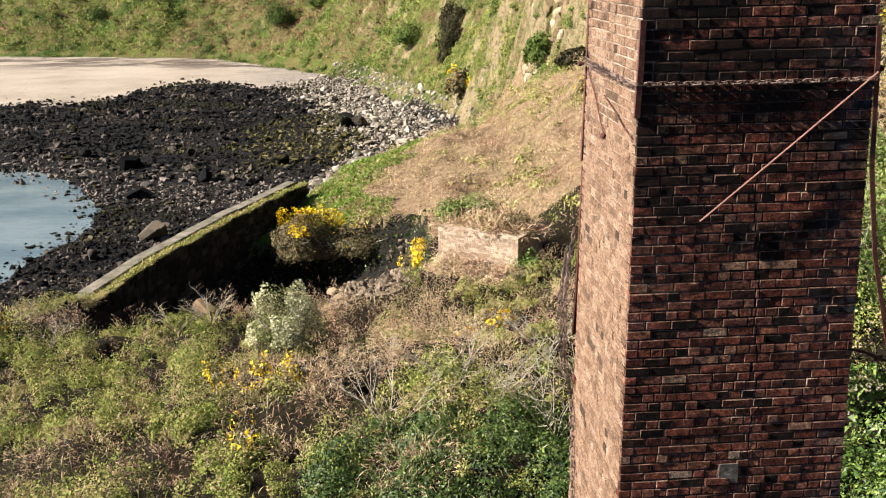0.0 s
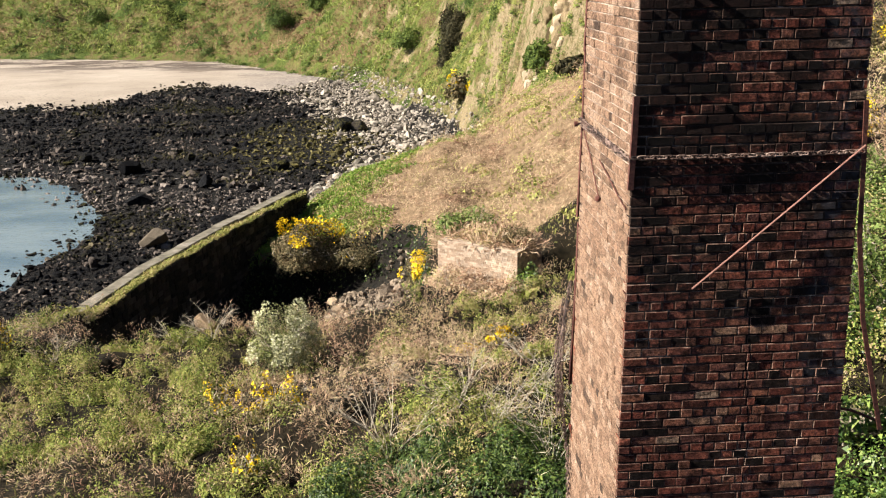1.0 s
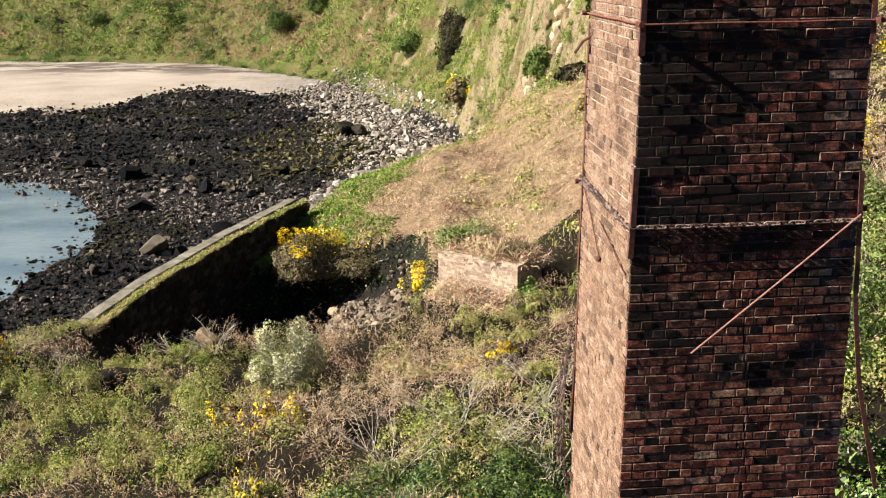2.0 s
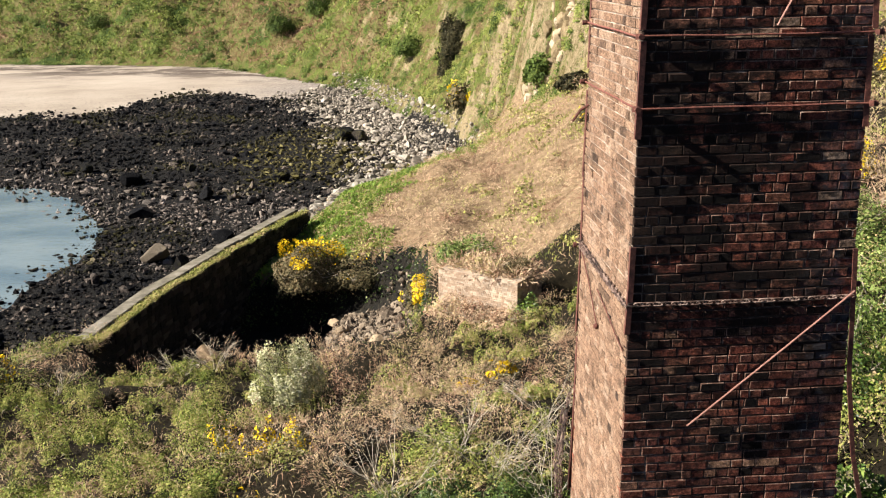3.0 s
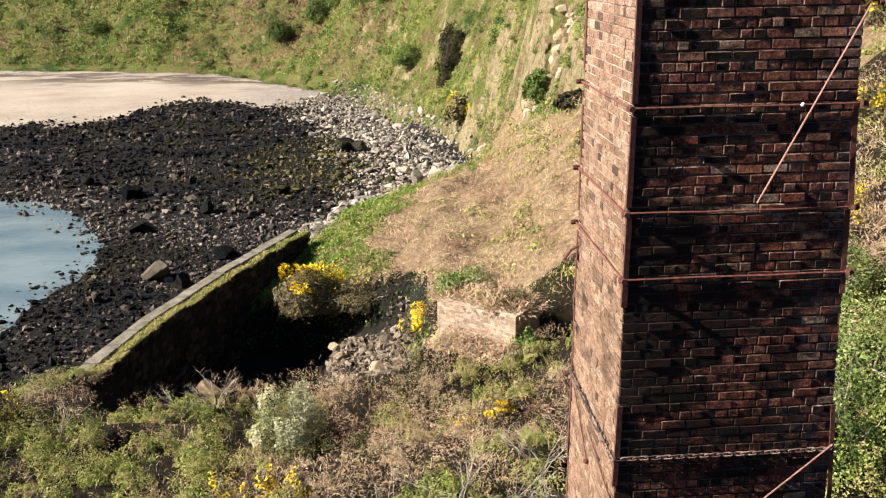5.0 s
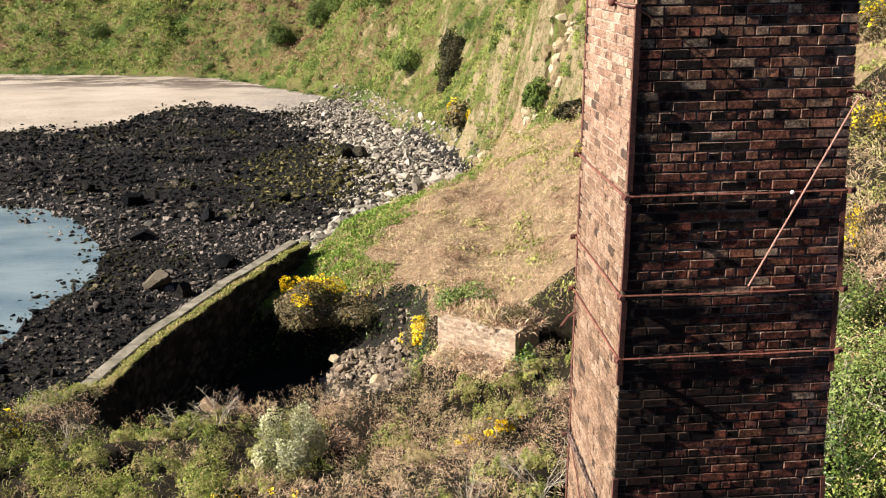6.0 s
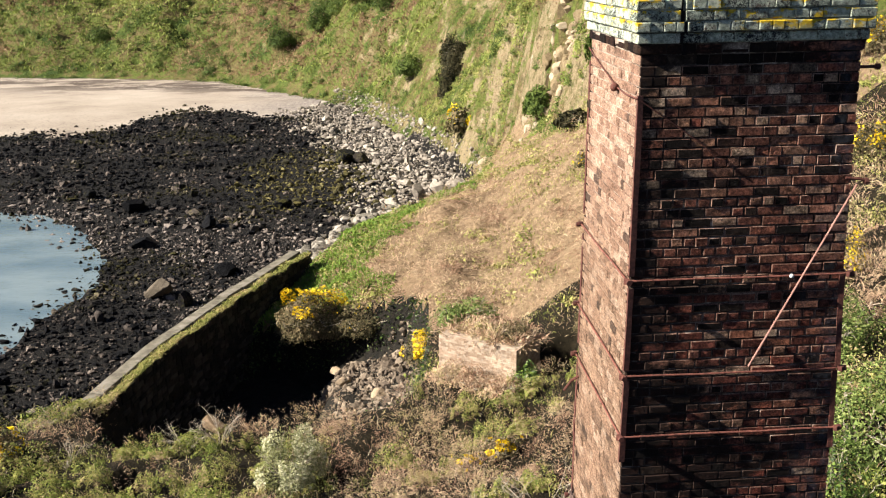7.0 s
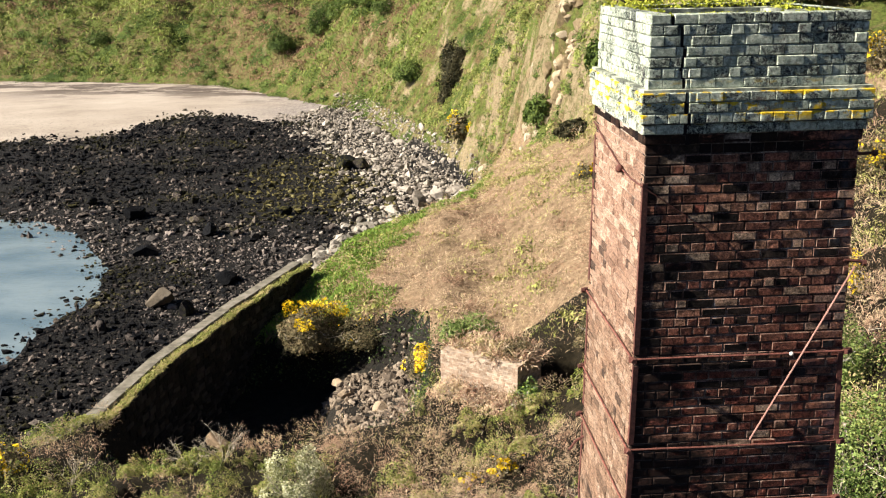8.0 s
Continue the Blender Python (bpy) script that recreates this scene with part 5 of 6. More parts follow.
def build_bushes():
    # these three root on the rim and hang over the hollow
    LIFT_A, LIFT_B, LIFT_C = (z - float(ground(x, y)) for x, y, z in ((-7.0, 47.9, 3.95), (-4.1, 47.5, 4.2), (-0.55, 41.8, 4.95)))
    low = "low gorse in yellow flower among the dry bracken"
    far = "gorse bush in yellow flower on the hillside"
    for x, y, r, label, seed, size, n, m in (
        (-7.0, 47.9, (2.0, 1.2, 1.9), "large gorse bush over the dark hollow, its crown in yellow flower", 101, 0.08, 16000, 2600),
        (-4.1, 47.5, (1.7, 0.8, 1.3), "brown leafless-looking gorse bush on the rim of the hollow", 121, 0.07, 8500, 60),
        (-0.55, 41.8, (1.15, 0.8, 1.3), "gorse bush in full yellow flower beside the brick ruin", 102, 0.09, 3200, 2200),
        (1.75, 27.9, (0.75, 0.5, 0.55), low, 103, 0.06, 1800, 1500), (0.7, 28.1, (0.6, 0.4, 0.45), low, 108, 0.06, 1100, 600),
        (-4.45, 21.7, (0.5, 0.4, 0.95), low, 104, 0.05, 900, 330), (-5.6, 22.3, (0.4, 0.35, 0.85), low, 109, 0.05, 600, 170), (-3.5, 21.4, (0.4, 0.35, 0.85), low, 122, 0.05, 600, 210),
        (-4.05, 17.8, (0.3, 0.3, 0.95), "small sprig of gorse in yellow flower in green scrub", 105, 0.06, 500, 110),
        (2.3, 105.2, (1.7, 1.4, 2.2), "gorse bush in yellow flower under the cliff", 106, 0.33, 1400, 210),
        (-15.0, 30.2, (0.8, 0.7, 1.2), "gorse in yellow flower on the edge of the bank", 110, 0.09, 1500, 330),
        (19.7, 45.0, (1.3, 1.0, 1.3), far, 111, 0.096, 3600, 924), (23.6, 54.0, (1.6, 1.2, 1.4), far, 112, 0.108, 3600, 924),
        (15.3, 35.0, (1.0, 0.8, 1.1), far, 113, 0.072, 3360, 726), (11.2, 26.4, (0.8, 0.8, 1.0), far, 114, 0.054, 3600, 726), (11.7, 27.6, (0.7, 0.7, 1.1), far, 115, 0.054, 3600, 572),
        (8.2, 55.5, (0.6, 0.5, 0.8), far, 116, 0.13, 600, 120),
    ):
        bush("gorse_bush", x, y, r, label, "bush", seed, GORSE, size, n, BLOSSOM, m, group="gorse bushes", crown=0.7 if seed == 101 else 0.3, lift={101: LIFT_A, 121: LIFT_B, 102: LIFT_C}.get(seed, 0.0), clumping={101: 0.52, 102: 0.46}.get(seed, 0.58))
    bush("hawthorn_bush", -4.45, 25.4, (1.0, 0.85, 1.65), "hawthorn bush covered in pale creamy blossom", "bush", 107, MAY_LEAF, 0.042, 5200, MAY, 9500, stems=14, lift=0.5, crown=0.25, clumping=0.47)
    dark = "dense dark green bush on the steep slope"
    for x, y, r, leaf, seed, n in ((-27.5, 175.0, (2.6, 2.2, 3.2), FAR_SCRUB, 131, 900), (-21, 176.0, (2.2, 2.2, 3.2), FAR_SCRUB, 132, 800), (-66, 196.0, (2.4, 2.0, 2.6), FAR_SCRUB, 133, 800),
                                   (0.6, 118.0, (0.9, 0.8, 1.6), DARK_SCRUB, 134, 400), (1.6, 120.0, (1.6, 1.3, 2.4), DARK_SCRUB, 135, 900), (2.1, 122.0, (1.7, 1.3, 2.8), DARK_SCRUB, 171, 900), (1.3, 123.5, (1.3, 1.1, 3.2), DARK_SCRUB, 172, 700), (13.4, 66.0, (1.5, 1.2, 1.6), DARK_SCRUB, 191, 500), (15.9, 60.8, (1.7, 1.2, 1.5), DARK_SCRUB, 192, 500), (18.2, 57.2, (1.7, 1.2, 1.6), DARK_SCRUB, 193, 500), (20.4, 55.0, (1.5, 1.2, 1.4), DARK_SCRUB, 194, 500), (-17.0, 173.0, (2.6, 2.0, 3.0), FAR_SCRUB, 173, 600), (-14.0, 170.0, (2.2, 2.0, 2.6), FAR_SCRUB, 174, 500), (-11.6, 167.0, (2.0, 1.8, 2.8), FAR_SCRUB, 175, 500), (-19.8, 179.0, (2.4, 2.0, 2.8), FAR_SCRUB, 176, 500), (-15.8, 177.0, (2.6, 2.2, 3.2), FAR_SCRUB, 177, 600), (-8.8, 162.0, (1.8, 1.6, 2.2), FAR_SCRUB, 178, 400), (-4.0, 133.0, (2.0, 2.0, 2.6), FAR_SCRUB, 136, 900),
                                   (11.5, 69.0, (1.2, 1.0, 2.2), FAR_SCRUB, 137, 1200), (13.0, 66.5, (1.3, 1.2, 2.4), DARK_SCRUB, 138, 1200), (8.0, 79.5, (1.2, 1.0, 1.8), FAR_SCRUB, 139, 900), (9.6, 68.0, (1.6, 0.8, 0.8), DARK_SCRUB, 140, 1100)):
        bush("scrub_bush", x, y, r, dark, "bush", seed, leaf, 0.17, n * 7, group="hillside bushes")
    green = "leafy green shrub growing beside the chimney"
    for x, y, r, seed in ((7.0, 16.4, (1.2, 1.0, 1.3), 141), (8.2, 17.6, (1.4, 1.2, 1.6), 142), (7.4, 20.5, (1.3, 1.1, 1.2), 143), (9.6, 22.5, (1.4, 1.2, 1.4), 144), (5.9, 17.4, (0.9, 0.9, 0.9), 145), (3.2, 14.6, (0.9, 0.7, 1.0), 146)):
        bush("green_shrub", x, y, r, green, "bush", seed, IVY if seed in (141, 145) else GRASS_LEAF, 0.048, 9000, group="shrubs by the chimney")
    bush("green_shrub", 0.5, 36.9, (0.8, 0.6, 0.75), "small green shrub rooted on top of the brick ruin", "bush", 181, GRASS_LEAF, 0.08, 1800, lift=8.62 - float(ground(0.5, 36.9)))
    for x, y, r, leaf, seed in ((1.6, 36.0, (0.9, 0.7, 0.6), BRACKEN, 186), (2.6, 35.2, (0.8, 0.6, 0.7), GORSE, 187), (1.2, 37.4, (1.0, 0.8, 0.9), GRASS_LEAF, 188)):
        bush("ruin_growth", x, y, r, "dry olive scrub spilling over the brick ruin", "bush", seed, leaf, 0.06, 3000, lift=8.55 - float(ground(x, y)), group="growth on the ruin")
    bush("ruin_growth", 6.1, 36.8, (0.9, 0.8, 1.1), "dark gorse over the hollow beside the brick ruin", "bush", 189, GORSE, 0.06, 4200, lift=8.4 - float(ground(6.1, 36.8)), group="growth on the ruin")
    bush("green_shrub", 3.1, 33.7, (0.5, 0.45, 0.8), "small ivy-green shrub at the corner of the brick ruin", "bush", 182, IVY, 0.08, 1300)
    for x, y, seed in ((0.2, 34.4, 183), (1.2, 33.8, 184), (2.2, 33.2, 185)):
        bush("bracken_clump", x, y, (0.9, 0.7, 0.75), "brown bracken clump against the foot of the brick ruin", "bracken", seed, BRACKEN, 0.05, 4000, group="bracken at the ruin")
    for x, y, r, leaf, seed in ((-14.7, 33.9, (1.1, 0.9, 0.75), BRAMBLE, 195), (-13.9, 35.0, (0.8, 0.7, 0.5), GRASS, 196)):
        bush("bramble_bush", x, y, r, "low bramble growing over the end of the harbour wall", "bush", seed, leaf, 0.05, 3600, lift=5.95 - float(ground(x, y)), group="brambles on the wall end")
    dead = "bare grey twiggy shrub, leafless and tangled"
    for x, y, hgt, spread, seed, n in ((2.1, 17.2, 1.7, 1.3, 151, 8), (1.0, 18.2, 1.5, 1.3, 152, 8), (-1.1, 17.9, 1.5, 1.2, 153, 8), (2.9, 18.6, 1.7, 1.2, 154, 8), (-7.6, 30.2, 1.0, 0.9, 155, 9), (-8.7, 30.4, 0.9, 0.9, 156, 8),
                                       (-3.9, 33.2, 1.3, 0.9, 157, 9), (-4.2, 33.9, 1.2, 0.7, 158, 7), (3.0, 35.6, 1.1, 0.8, 159, 7), (0.2, 19.6, 1.2, 1.2, 160, 7), (2.4, 21.5, 1.3, 1.2, 161, 7), (-12.6, 29.6, 0.9, 0.8, 162, 6), (7.5, 16.2, 1.8, 1.0, 163, 6)):
        ob = thing("dead_shrub", (x, y, float(ground(x, y))), dead, "shrub", "bare shrubs")
        bm = bmesh.new()
        branches(bm, (0, 0, -0.1), hgt * 1.1, spread * 1.2, seed, n + 1, 0.011, 3)
        part("twig_tangle", bm, TWIG, ob)


# ---- ironwork of the stack ----
def build_ironwork():
    def put(name, bm, mat=None, label="", parent=None):
        bm.transform(stack_inv)
        return part(name, bm, mat or IRON, parent or stack, label)

    rng = random.Random(12)
    # tie rods round the shaft, with eyes and nuts at the corners
    for z in (20.085, 19.295, 18.775):
        for turn in range(4):
            bm = bmesh.new()
            h = half(z)
            pts = [on_side(turn, -h + 2 * h * k / 6, z + rng.uniform(-0.004, 0.004), 0.018) for k in range(7)]
            pts = [on_side(turn, -h - 0.03, z, 0.018)] + pts + [on_side(turn, h + 0.06, z, 0.018)]
            tube(bm, pts, 0.0085, 6)
            put("tie_rod", bm, STRAP_IRON, "rusty round iron tie rod")
            bm = bmesh.new()
            tube(bm, [on_side(turn, h + 0.035, z, 0.018), on_side(turn, h + 0.065, z, 0.018)], 0.024, 6)
            put("nut", bm)
            bm = bmesh.new()
            tube(bm, [on_side(turn, -h - 0.03, z - 0.02, 0.02), on_side(turn, -h - 0.03, z + 0.02, 0.02)], 0.024, 6)
            put("eye", bm)
    # angle irons on the corners, some bent away
    def angle(corner, z0, z1, bend=0.0, leg=0.036, mat=None):
        """corner: which side's left-hand edge it wraps."""
        bm = bmesh.new()
        n = 7
        rows = []
        for k in range(n):
            z = z0 + (z1 - z0) * k / (n - 1)
            h = half(z)
            w = leg * rng.uniform(0.9, 1.06)
            b = bend * (1 - k / (n - 1)) ** 2
            p = stack_matrix(corner)
            prof = [(-h + w, -h - 0.006), (-h - 0.008, -h - 0.008), (-h - 0.006, -h + w), (-h, -h + w), (-h - 0.001, -h - 0.001), (-h + w, -h)]
            rows.append([bm.verts.new(p @ Vector((x - b, y - b * 0.25, z))) for x, y in prof])
        for a, c in zip(rows[:-1], rows[1:]):
            for k in range(6):
                bm.faces.new((a[k], c[k], c[(k + 1) % 6], a[(k + 1) % 6]))
        bm.faces.new(rows[0])
        bm.faces.new(rows[-1][::-1])
        put("angle_iron", bm, mat, "rusted angle iron clamped on the corner")
    for corner, z0, z1, bend in ((0, 20.12, 21.5, 0.0), (0, 19.34, 20.02, 0.008), (0, 18.55, 19.26, 0.01), (0, 17.02, 17.72, 0.015), (1, 19.32, 20.08, 0.03), (1, 18.60, 19.27, 0.012),
                                 (3, 20.2, 21.6, 0.0), (3, 18.9, 20.0, 0.0), (3, 16.35, 17.95, 0.03), (3, 14.6, 16.3, 0.06), (3, 17.9, 18.7, 0.02)):
        angle(corner, z0, z1, bend)
    # long angle iron that has come away from the corner and hangs out at its foot
    bm = bmesh.new()
    path = [(0.885, 17.65, 0.0), (0.90, 17.25, 0.01), (0.925, 16.6, 0.015), (1.02, 15.9, 0.02), (1.15, 15.35, 0.03), (1.25, 14.95, 0.03)]
    rows = []
    for u, z, out in path:
        c = [(u - 0.022, out + 0.008), (u + 0.016, out + 0.008), (u + 0.016, out - 0.05), (u + 0.008, out - 0.05), (u + 0.008, out), (u - 0.022, out)]
        rows.append([bm.verts.new(on_side(0, a, z, b)) for a, b in c])
    for a, c in zip(rows[:-1], rows[1:]):
        for k in range(6):
            bm.faces.new((a[k], c[k], c[(k + 1) % 6], a[(k + 1) % 6]))
    bm.faces.new(rows[0])
    bm.faces.new(rows[-1][::-1])
    put("loose_angle_iron", bm, label="bent rusty angle iron hanging loose")
    # slack diagonal rods
    for top, foot in (((0.86, 20.80, 0.05), (0.115, 19.355, 0.05)), ((0.885, 17.32, 0.05), (-0.39, 16.23, 0.035))):
        bm = bmesh.new()
        pts = []
        for k in range(9):
            t = k / 8
            u, z, o = (top[i] + (foot[i] - top[i]) * t for i in range(3))
            pts.append(on_side(0, u, z - 0.004 * math.sin(math.pi * t), o))
        tube(bm, pts, 0.0074, 6)
        put("diagonal_rod", bm, ROD_IRON, "pinkish rusted rod hanging slack")
    # bolts that stick out of the sides
    for side, u, z, length, drop in ((1, -0.72, 21.66, 0.20, 0.0), (1, -0.84, 20.84, 0.13, 0.03), (1, -0.80, 17.33, 0.10, 0.0), (1, -0.70, 15.07, 0.42, 0.16), (3, -0.80, 18.60, 0.14, 0.17), (3, -0.86, 17.25, 0.08, 0.0)):
        bm = bmesh.new()
        tube(bm, [on_side(side, u, z, -0.05), on_side(side, u, z - drop * 0.4, length * 0.5), on_side(side, u, z - drop, length)], 0.013, 6)
        if drop < 0.1:
            tube(bm, [on_side(side, u, z - drop, length - 0.03), on_side(side, u, z - drop, length)], 0.026, 6)
        put("bolt", bm, label="rusty bolt end")
    # thin cable round the head of the shaft
    bm = bmesh.new()
    tube(bm, [on_side(3, u, z, 0.012) for u, z in ((-0.84, 21.71), (-0.5, 21.63), (-0.1, 21.55), (0.21, 21.49), (0.5, 21.47), (0.84, 21.48))], 0.008, 5)
    tube(bm, [on_side(0, u, z, 0.012) for u, z in ((-0.84, 21.48), (-0.583, 21.303), (-0.34, 21.13), (-0.2, 21.0))], 0.0045, 5)
    put("cable", bm, label="thin rusty cable looped round the head")
    bm = bmesh.new()
    bmesh.ops.create_icosphere(bm, subdivisions=2, radius=0.035, matrix=Matrix.Translation(on_side(3, 0.21, 21.49, 0.03)))
    put("cable_clamp", bm)
    bm = bmesh.new()
    bmesh.ops.create_icosphere(bm, subdivisions=2, radius=0.018, matrix=Matrix.Translation(on_side(0, 0.415, 20.085, 0.036)))
    put("insulator", bm, LIME, "small white knob on the tie rod")
    # hanging cord on the seaward side
    bm = bmesh.new()
    tube(bm, [on_side(3, u, z, 0.015) for u, z in ((-0.80, 17.24), (-0.6, 17.12), (-0.43, 17.02), (-0.25, 16.88), (-0.06, 16.74))], 0.006, 5)
    tube(bm, [on_side(3, u, z, 0.015) for u, z in ((-0.1, 17.06), (0.3, 16.98), (0.6, 16.9), (0.84, 16.86))], 0.006, 5)
    put("hanging_wire", bm)
    bm = bmesh.new()
    bmesh.ops.create_icosphere(bm, subdivisions=1, radius=0.03, matrix=Matrix.Translation(on_side(3, -0.06, 16.73, 0.02)))
    put("wire_end", bm)
    # chain: round links, every other one turned
    bm = bmesh.new()
    ring = []
    for k in range(10):
        a = math.tau * k / 10
        ring.append(Vector((math.cos(a) * 0.026 + (0.012 if math.cos(a) > 0 else -0.012), math.sin(a) * 0.018, 0)))
    sec = []
    for k, p in enumerate(ring):
        out = Vector((p.x * 0.6, p.y, 0)).normalized()
        sec.append([bm.verts.new(p + out * math.cos(b) * 0.0065 + Vector((0, 0, math.sin(b) * 0.0065))) for b in (0.8, 2.4, 3.9, 5.5)])
    for k in range(10):
        for j in range(4):
            bm.faces.new((sec[k][j], sec[(k + 1) % 10][j], sec[(k + 1) % 10][(j + 1) % 4], sec[k][(j + 1) % 4]))
    link = bpy.data.meshes.new("link")
    bm.to_mesh(link)
    bm.free()
    link.materials.append(CHAIN_IRON)

    def chain(points, label):
        ob = new("chain")
        ob.parent = stack
        tagged(ob, label)
        run = [Vector(p) for p in points]
        k = 0
        for a, b in zip(run[:-1], run[1:]):
            n = max(1, round((b - a).length / 0.052))
            for i in range(n):
                m = new("link", link)
                m.parent = ob
                turn = (b - a).to_track_quat("X", "Z").to_matrix().to_4x4()
                m.matrix_local = stack_inv @ Matrix.Translation(a.lerp(b, (i + 0.5) / n)) @ turn @ pose(0, 0, 0, 90 * (k % 2) + 25)
                k += 1

    h = half(17.26)
    chain([on_side(0, -h + 2 * h * k / 6, 17.262 + 0.006 * ((k - 3) / 3) ** 2, 0.022) for k in range(7)], "rusty iron chain drawn round the shaft")
    for off in (0.0, 0.045):
        chain([on_side(3, -h + 2 * h * k / 6, 17.25 + off * (1 - k / 6), 0.022) for k in range(7)], "doubled rusty chain along the seaward face")
    chain([on_side(1, -h + 2 * h * k / 4, 17.26, 0.022) for k in range(5)], "rusty iron chain drawn round the shaft")
    chain([on_side(3, -0.93, 15.7, 0.05), on_side(3, -0.95, 15.0, 0.11), on_side(3, -0.93, 14.4, 0.09), on_side(3, -0.86, 13.9, 0.03), on_side(3, -0.66, 13.0, 0.03), on_side(3, -0.5, 12.2, 0.03)], "slack end of rusty chain hanging down the corner")
    for off in (0.03, 0.055):
        chain([on_side(3, -0.94 - off, 15.5, 0.04 + off), on_side(3, -0.96 - off, 14.9, 0.10 + off), on_side(3, -0.93, 14.3, 0.08 + off)], "bunched rusty chain at the corner")
    # moss on the cap, and a patch of cement in the front
    g = np.random.default_rng(44)
    n = 5200
    u, w = g.uniform(-0.81, 0.81, n), g.uniform(-0.81, 0.81, n)
    k = (np.maximum(np.abs(u), np.abs(w)) > 0.52) & (fnoise(u * 4 + 9, w * 4, 12) + 0.25 * (w > 0.5) > 0.5)
    u, w = u[k], w[k]
    m = stack_inv @ stack_matrix()
    pts = np.array([m @ Vector((a, b, 22.722)) for a, b in zip(u, w)])
    pts[:, 2] += g.random(len(pts)) * 0.05 * (0.25 + (w > 0.45))
    v, f = leaf_cloud(pts, 0.026, 45, 1.0)
    tagged(mesh_object("moss", v, f, MOSS, stack), "bright yellow-green moss on the cap")
    bm = bmesh.new()
    box(bm, (-0.11, -half(14.08) - 0.006, 14.0), (0.05, -half(14.08) + 0.02, 14.17), stack_matrix())
    put("cement_patch", bm, CEMENT, "grey cement patch in the brickwork")


# ---- single stones ----
def build_boulders():
    def boulder(x, y, r, seed, mat, label, sink=0.2, z=None, flat=0.75):
        at = np.array([[0, 0, 0.0]])
        ob = rocks("boulder", at, np.array([r]), mat, seed, 3, sink, flat)
        ob.location = (x, y, float(ground(x, y)) if z is None else z)
        tagged(ob, label, "rock", "large boulders")
    dark, pale = "large dark boulder hung with seaweed on the foreshore", "large pale boulder fallen at the foot of the cliff"
    for x, y, r, seed in ((-19.7, 65.4, 1.1, 1), (-17.6, 63.6, 0.8, 2), (-22.5, 61.0, 0.7, 3), (-12.6, 63.8, 0.7, 4), (-16.2, 70.2, 0.8, 5), (-11.0, 109.5, 1.6, 6), (-9.2, 108.9, 1.0, 7), (-24.6, 78.5, 0.9, 8), (-20.5, 84.0, 0.9, 9), (-29.0, 90.5, 1.0, 10),
                          (-35.0, 96.0, 1.1, 30), (-14.8, 90.0, 0.9, 31), (-7.6, 86.2, 0.8, 32)):
        boulder(x, y, r, seed, BROWN_ROCK if seed == 1 else WEED_ROCK, dark, flat=1.0 if seed == 1 else 0.75)
    for x, y, r, seed in ((-2.2, 90.8, 1.35, 11), (0.2, 89.8, 1.0, 12), (1.8, 91.4, 1.1, 13), (-0.6, 94.0, 0.9, 14), (1.4, 94.5, 1.0, 15), (-3.6, 96.5, 0.8, 16), (2.2, 88.2, 0.8, 17), (-4.6, 88.6, 0.9, 18), (-1.0, 86.2, 0.7, 19)):
        boulder(x, y, r, seed, PALE_ROCK, pale)
    for x, y, r, seed in ((-8.0, 63.4, 1.1, 21), (-7.3, 65.2, 1.3, 22), (-6.5, 67.2, 1.4, 23), (-5.6, 69.2, 1.4, 24), (-4.7, 71.0, 1.3, 25), (-8.5, 61.6, 0.8, 26), (-3.9, 72.8, 1.0, 34)):
        boulder(x, y, r, seed, OUTCROP, "pale rock outcrop under the grass bank", 0.3, 3.75 + 0.03 * (y - 62), 0.55)
    ledge = np.random.default_rng(71)
    t = ledge.random(420)
    at = np.stack([-8.9 + 5.4 * t + ledge.normal(0, 0.55, 420), 60.8 + 12.5 * t + ledge.normal(0, 0.3, 420), 4.0 + 0.4 * t + ledge.normal(0, 0.22, 420)], -1)
    tagged(rocks("outcrop_rubble", at, np.clip(ledge.lognormal(-1.2, 0.45, 420), 0.12, 0.8), OUTCROP, 72, 2, 0.4, 0.7), "cracked pale rock ledge breaking out under the grass bank", "rock", kind="stuff")
    boulder(-8.05, 31.4, 0.72, 43, SAND_ROCK, "blunt tan rock on the rim of the hollow", 0.1, 6.65, 0.85)
    for x, y, r, seed in ((-5.4, 46.5, 0.34, 28), (-4.9, 44.0, 0.42, 29), (-3.0, 41.5, 0.4, 33)):
        boulder(x, y, r, seed, SAND_ROCK, "squared tan block lying in the hollow", 0.2)


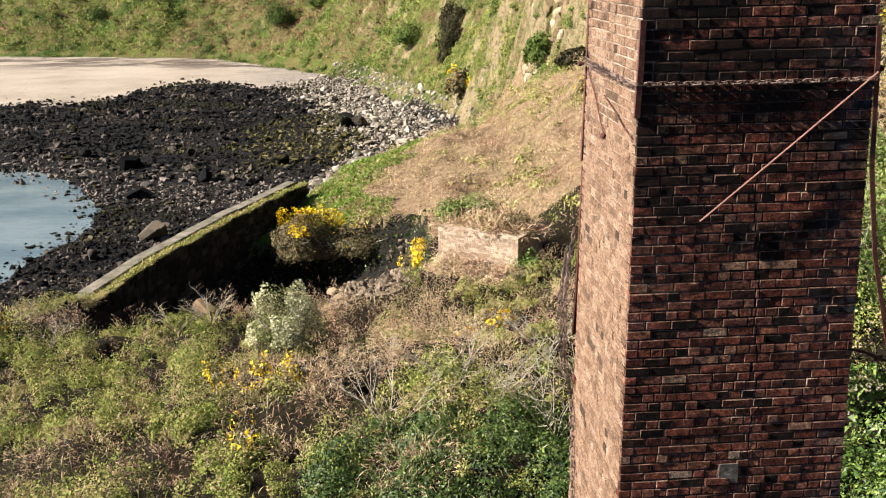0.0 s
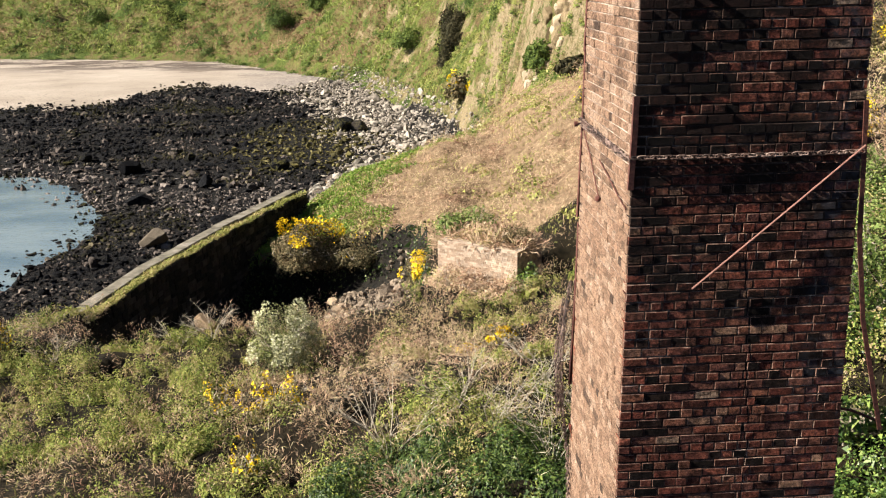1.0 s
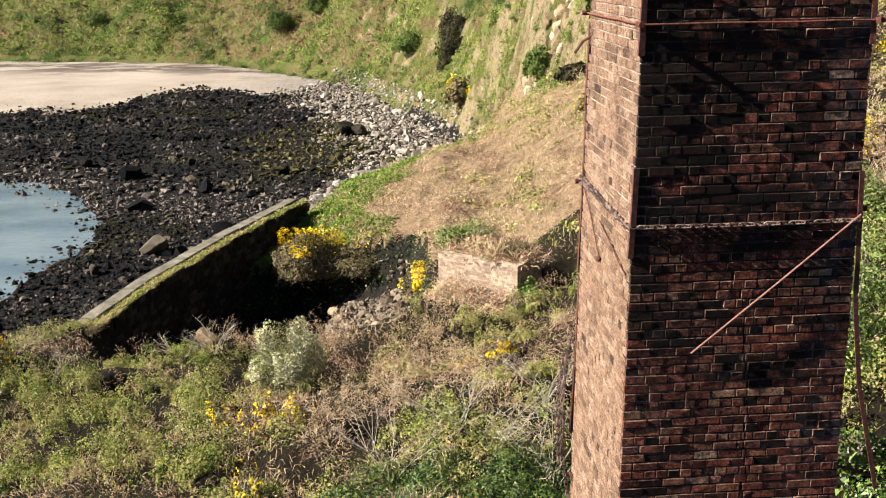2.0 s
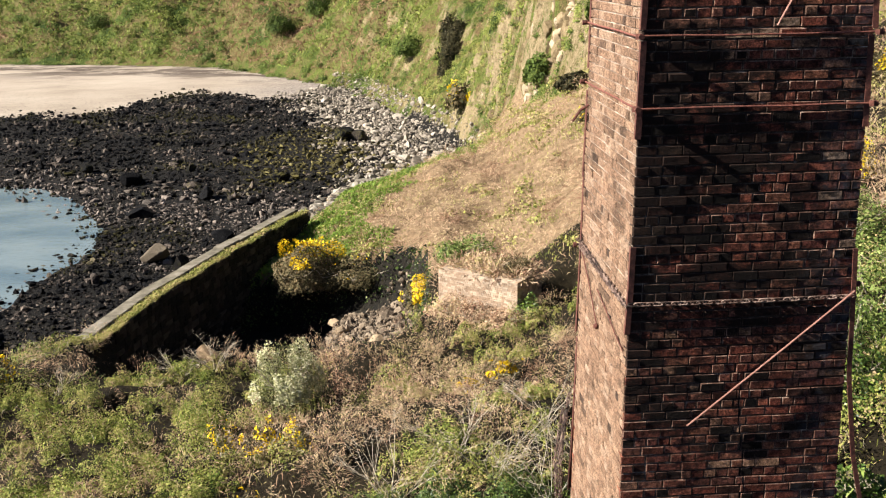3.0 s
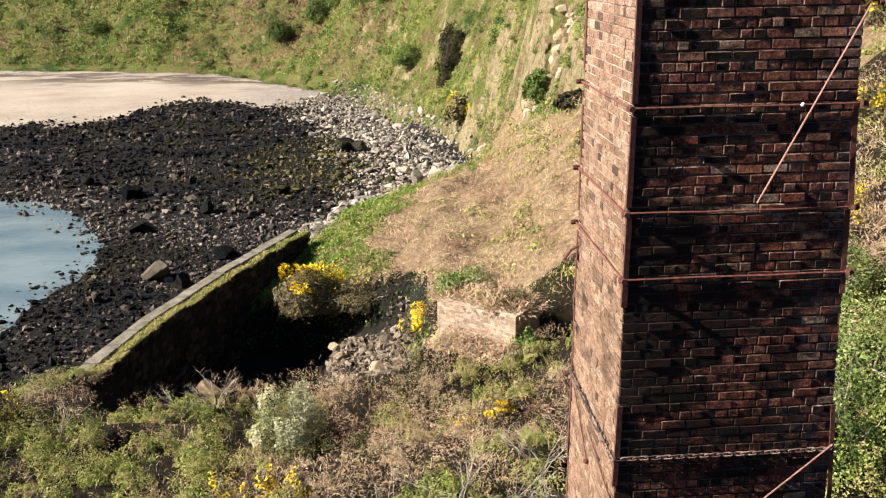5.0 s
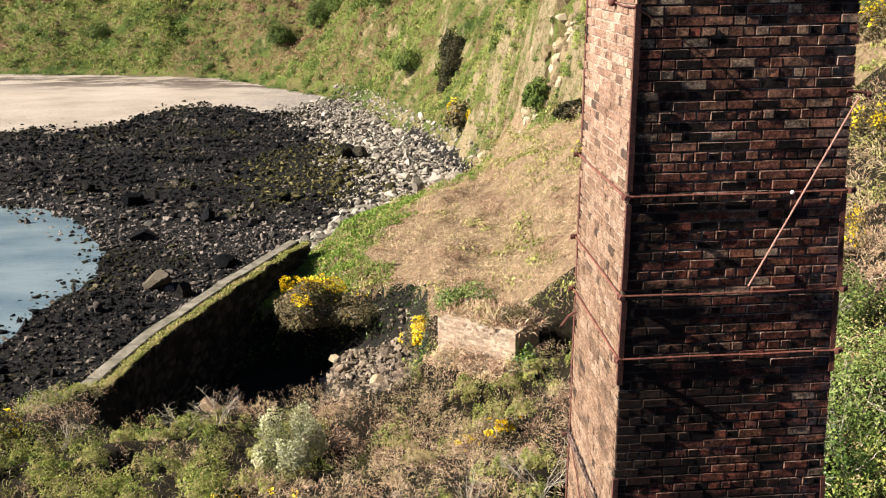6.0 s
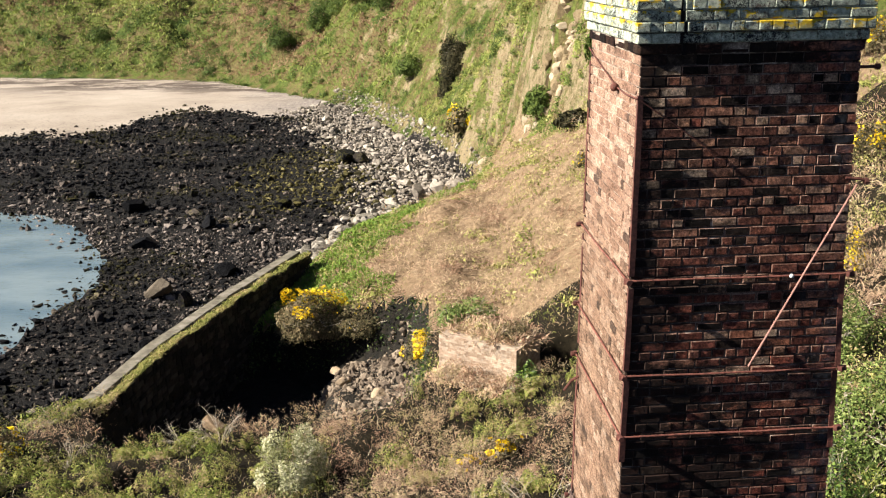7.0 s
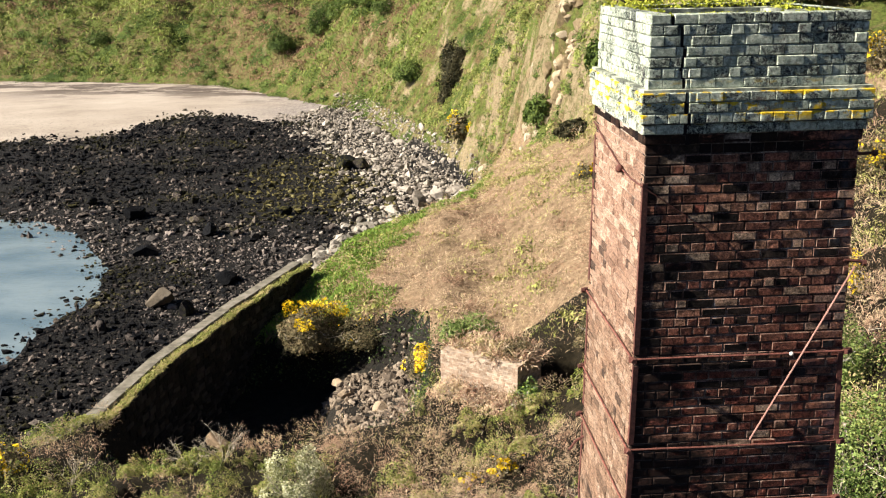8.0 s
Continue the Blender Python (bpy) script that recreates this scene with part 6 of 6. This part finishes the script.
def build_crag():
    """Scrub that clings to the crag, and the broken rock that shows through it."""
    def bare(x, y):
        return fnoise(x / 2.6, y / 5, 302) + 0.3 * smooth(3.2, 1.0, np.abs(signed_distance(x, y, [(6.4, 86.5), (10.5, 79.0)])) + 1.6 * (fnoise(x / 1.5, y / 1.5, 309) - 0.5))

    def face(n, seed, rule):
        return scatter(n, -8, 20, 54, 122, seed, lambda x, y, r: (inland(x, y) > 1.0) & (land(x, y) < 24) & (signed_distance(x, y, CRAG) > -0.8) & (signed_distance(x, y, CRAG) < 7) & rule(x, y, r))

    rng = np.random.default_rng(305)
    # the bare faces: tall jointed slabs standing out of the slope
    spots = []
    for (xa, ya), (xb, yb), n, spread in (((9.6, 77.5), (10.6, 80.5), 60, 0.7), ((7.4, 82.5), (8.8, 79.0), 20, 0.9), ((4.4, 92.5), (5.2, 96.5), 16, 0.5)):
        t = rng.random(n)
        spots.append(np.stack([xa + (xb - xa) * t + rng.normal(0, spread, n), ya + (yb - ya) * t + rng.normal(0, spread, n)], -1))
    spots = np.concatenate(spots)
    at = np.concatenate([spots, ground(spots[:, 0], spots[:, 1])[:, None]], 1)
    tagged(rocks("crag_face", at, rng.uniform(0.35, 0.95, len(at)), CRAG_FACE, 308, 3, 0.85, 1.2), "bare cream and ochre rock faces on the crag", "rock", kind="stuff")
    for k, (n, low, high, per, leaf, mat, rule, label) in enumerate((
        (5600, 0.2, 0.6, 150, 0.085, FAR_GREEN, lambda x, y, r: (bare(x, y) < 0.55) & (r < 0.8), "soft green growth clinging to the crag"),
        (2000, 0.3, 0.9, 200, 0.10, FAR_SCRUB, lambda x, y, r: (bare(x, y) < 0.5) & (fnoise(x / 5, y / 5, 307) > 0.5), "dark green bushes clinging to the crag"),
        (3800, 0.2, 0.6, 130, 0.085, GRASS, lambda x, y, r: (bare(x, y) < 0.58) & (r < 0.7), "dry yellow-green growth on the crag"),
    )):
        c = face(n, 310 + k, rule)
        r = rng.uniform(low, high, len(c))
        p, d = domes(c - (0, 0, 0.1), r, r * rng.uniform(0.7, 1.3, len(c)), per, 320 + k)
        v, f = leaf_cloud(p, leaf, 330 + k, 0.8, d)
        tagged(mesh_object("crag_scrub", v, f, mat), label, "undergrowth", kind="stuff")


def build_bank_wall():
    """Dry-stone retaining wall in the ivy behind the stack."""
    for x0, y0, x1, y1, z0, z1, label in ((4.9, 13.75, 7.6, 14.0, 10.2, 11.75, "dry-stone retaining wall half hidden by ivy"), (1.45, 15.4, 2.4, 15.6, 8.6, 9.6, "fragment of dry-stone wall under brambles")):
        a, b = Vector((x0, y0)), Vector((x1, y1))
        w = (b - a).normalized()
        n = Vector((w.y, -w.x))
        wall = thing("stone_wall", (x0, y0, z0), label, "wall", "retaining walls")
        bm = bmesh.new()
        L = (b - a).length
        M = Matrix(((w.x, -n.x, 0, 0), (w.y, -n.y, 0, 0), (0, 0, 1, 0), (0, 0, 0, 1)))
        box(bm, (0, 0.06, -0.6), (L, 0.7, z1 - z0 - 0.04), M)
        part("wall_core", bm, DIRT_STONE, wall)
        rng = np.random.default_rng(int(x0 * 10))
        z = -0.4
        R = np.array(M)[:3, :3]
        count = 0
        while z < z1 - z0:
            h = rng.uniform(0.10, 0.2)
            u = 0.0
            while u < L:
                l = rng.uniform(0.16, 0.42)
                count += 1
                piece("stone", wall, M @ Matrix.Translation((u + l / 2, rng.uniform(-0.03, 0.03), z + h / 2)), l - 0.02, 0.25, h - 0.02, DIRT_STONE, count % 6)
                u += l
            z += h
        if L > 0:
            g = np.random.default_rng(9)
            n_l = 9000
            u, zz = g.uniform(-0.4, L + 0.4, n_l), g.uniform(-0.6, z1 - z0 + 0.5, n_l)
            k = fnoise(u * 1.6, zz * 1.2, 5) + 0.2 * (zz < 0.5) > 0.61
            pts = np.stack([u, -0.06 - g.random(n_l) * 0.16, zz], -1)[k] @ R.T
            v, f = leaf_cloud(pts, 0.075, 10, 1.0)
            tagged(mesh_object("ivy", v, f, IVY, wall), "bright green glossy ivy")


build_ground()
build_sea()
stack, stack_inv = build_stack()
build_shore()
build_quay()
build_ruin()
build_cover()
build_bushes()
build_ironwork()
build_boulders()
build_crag()
build_bank_wall()
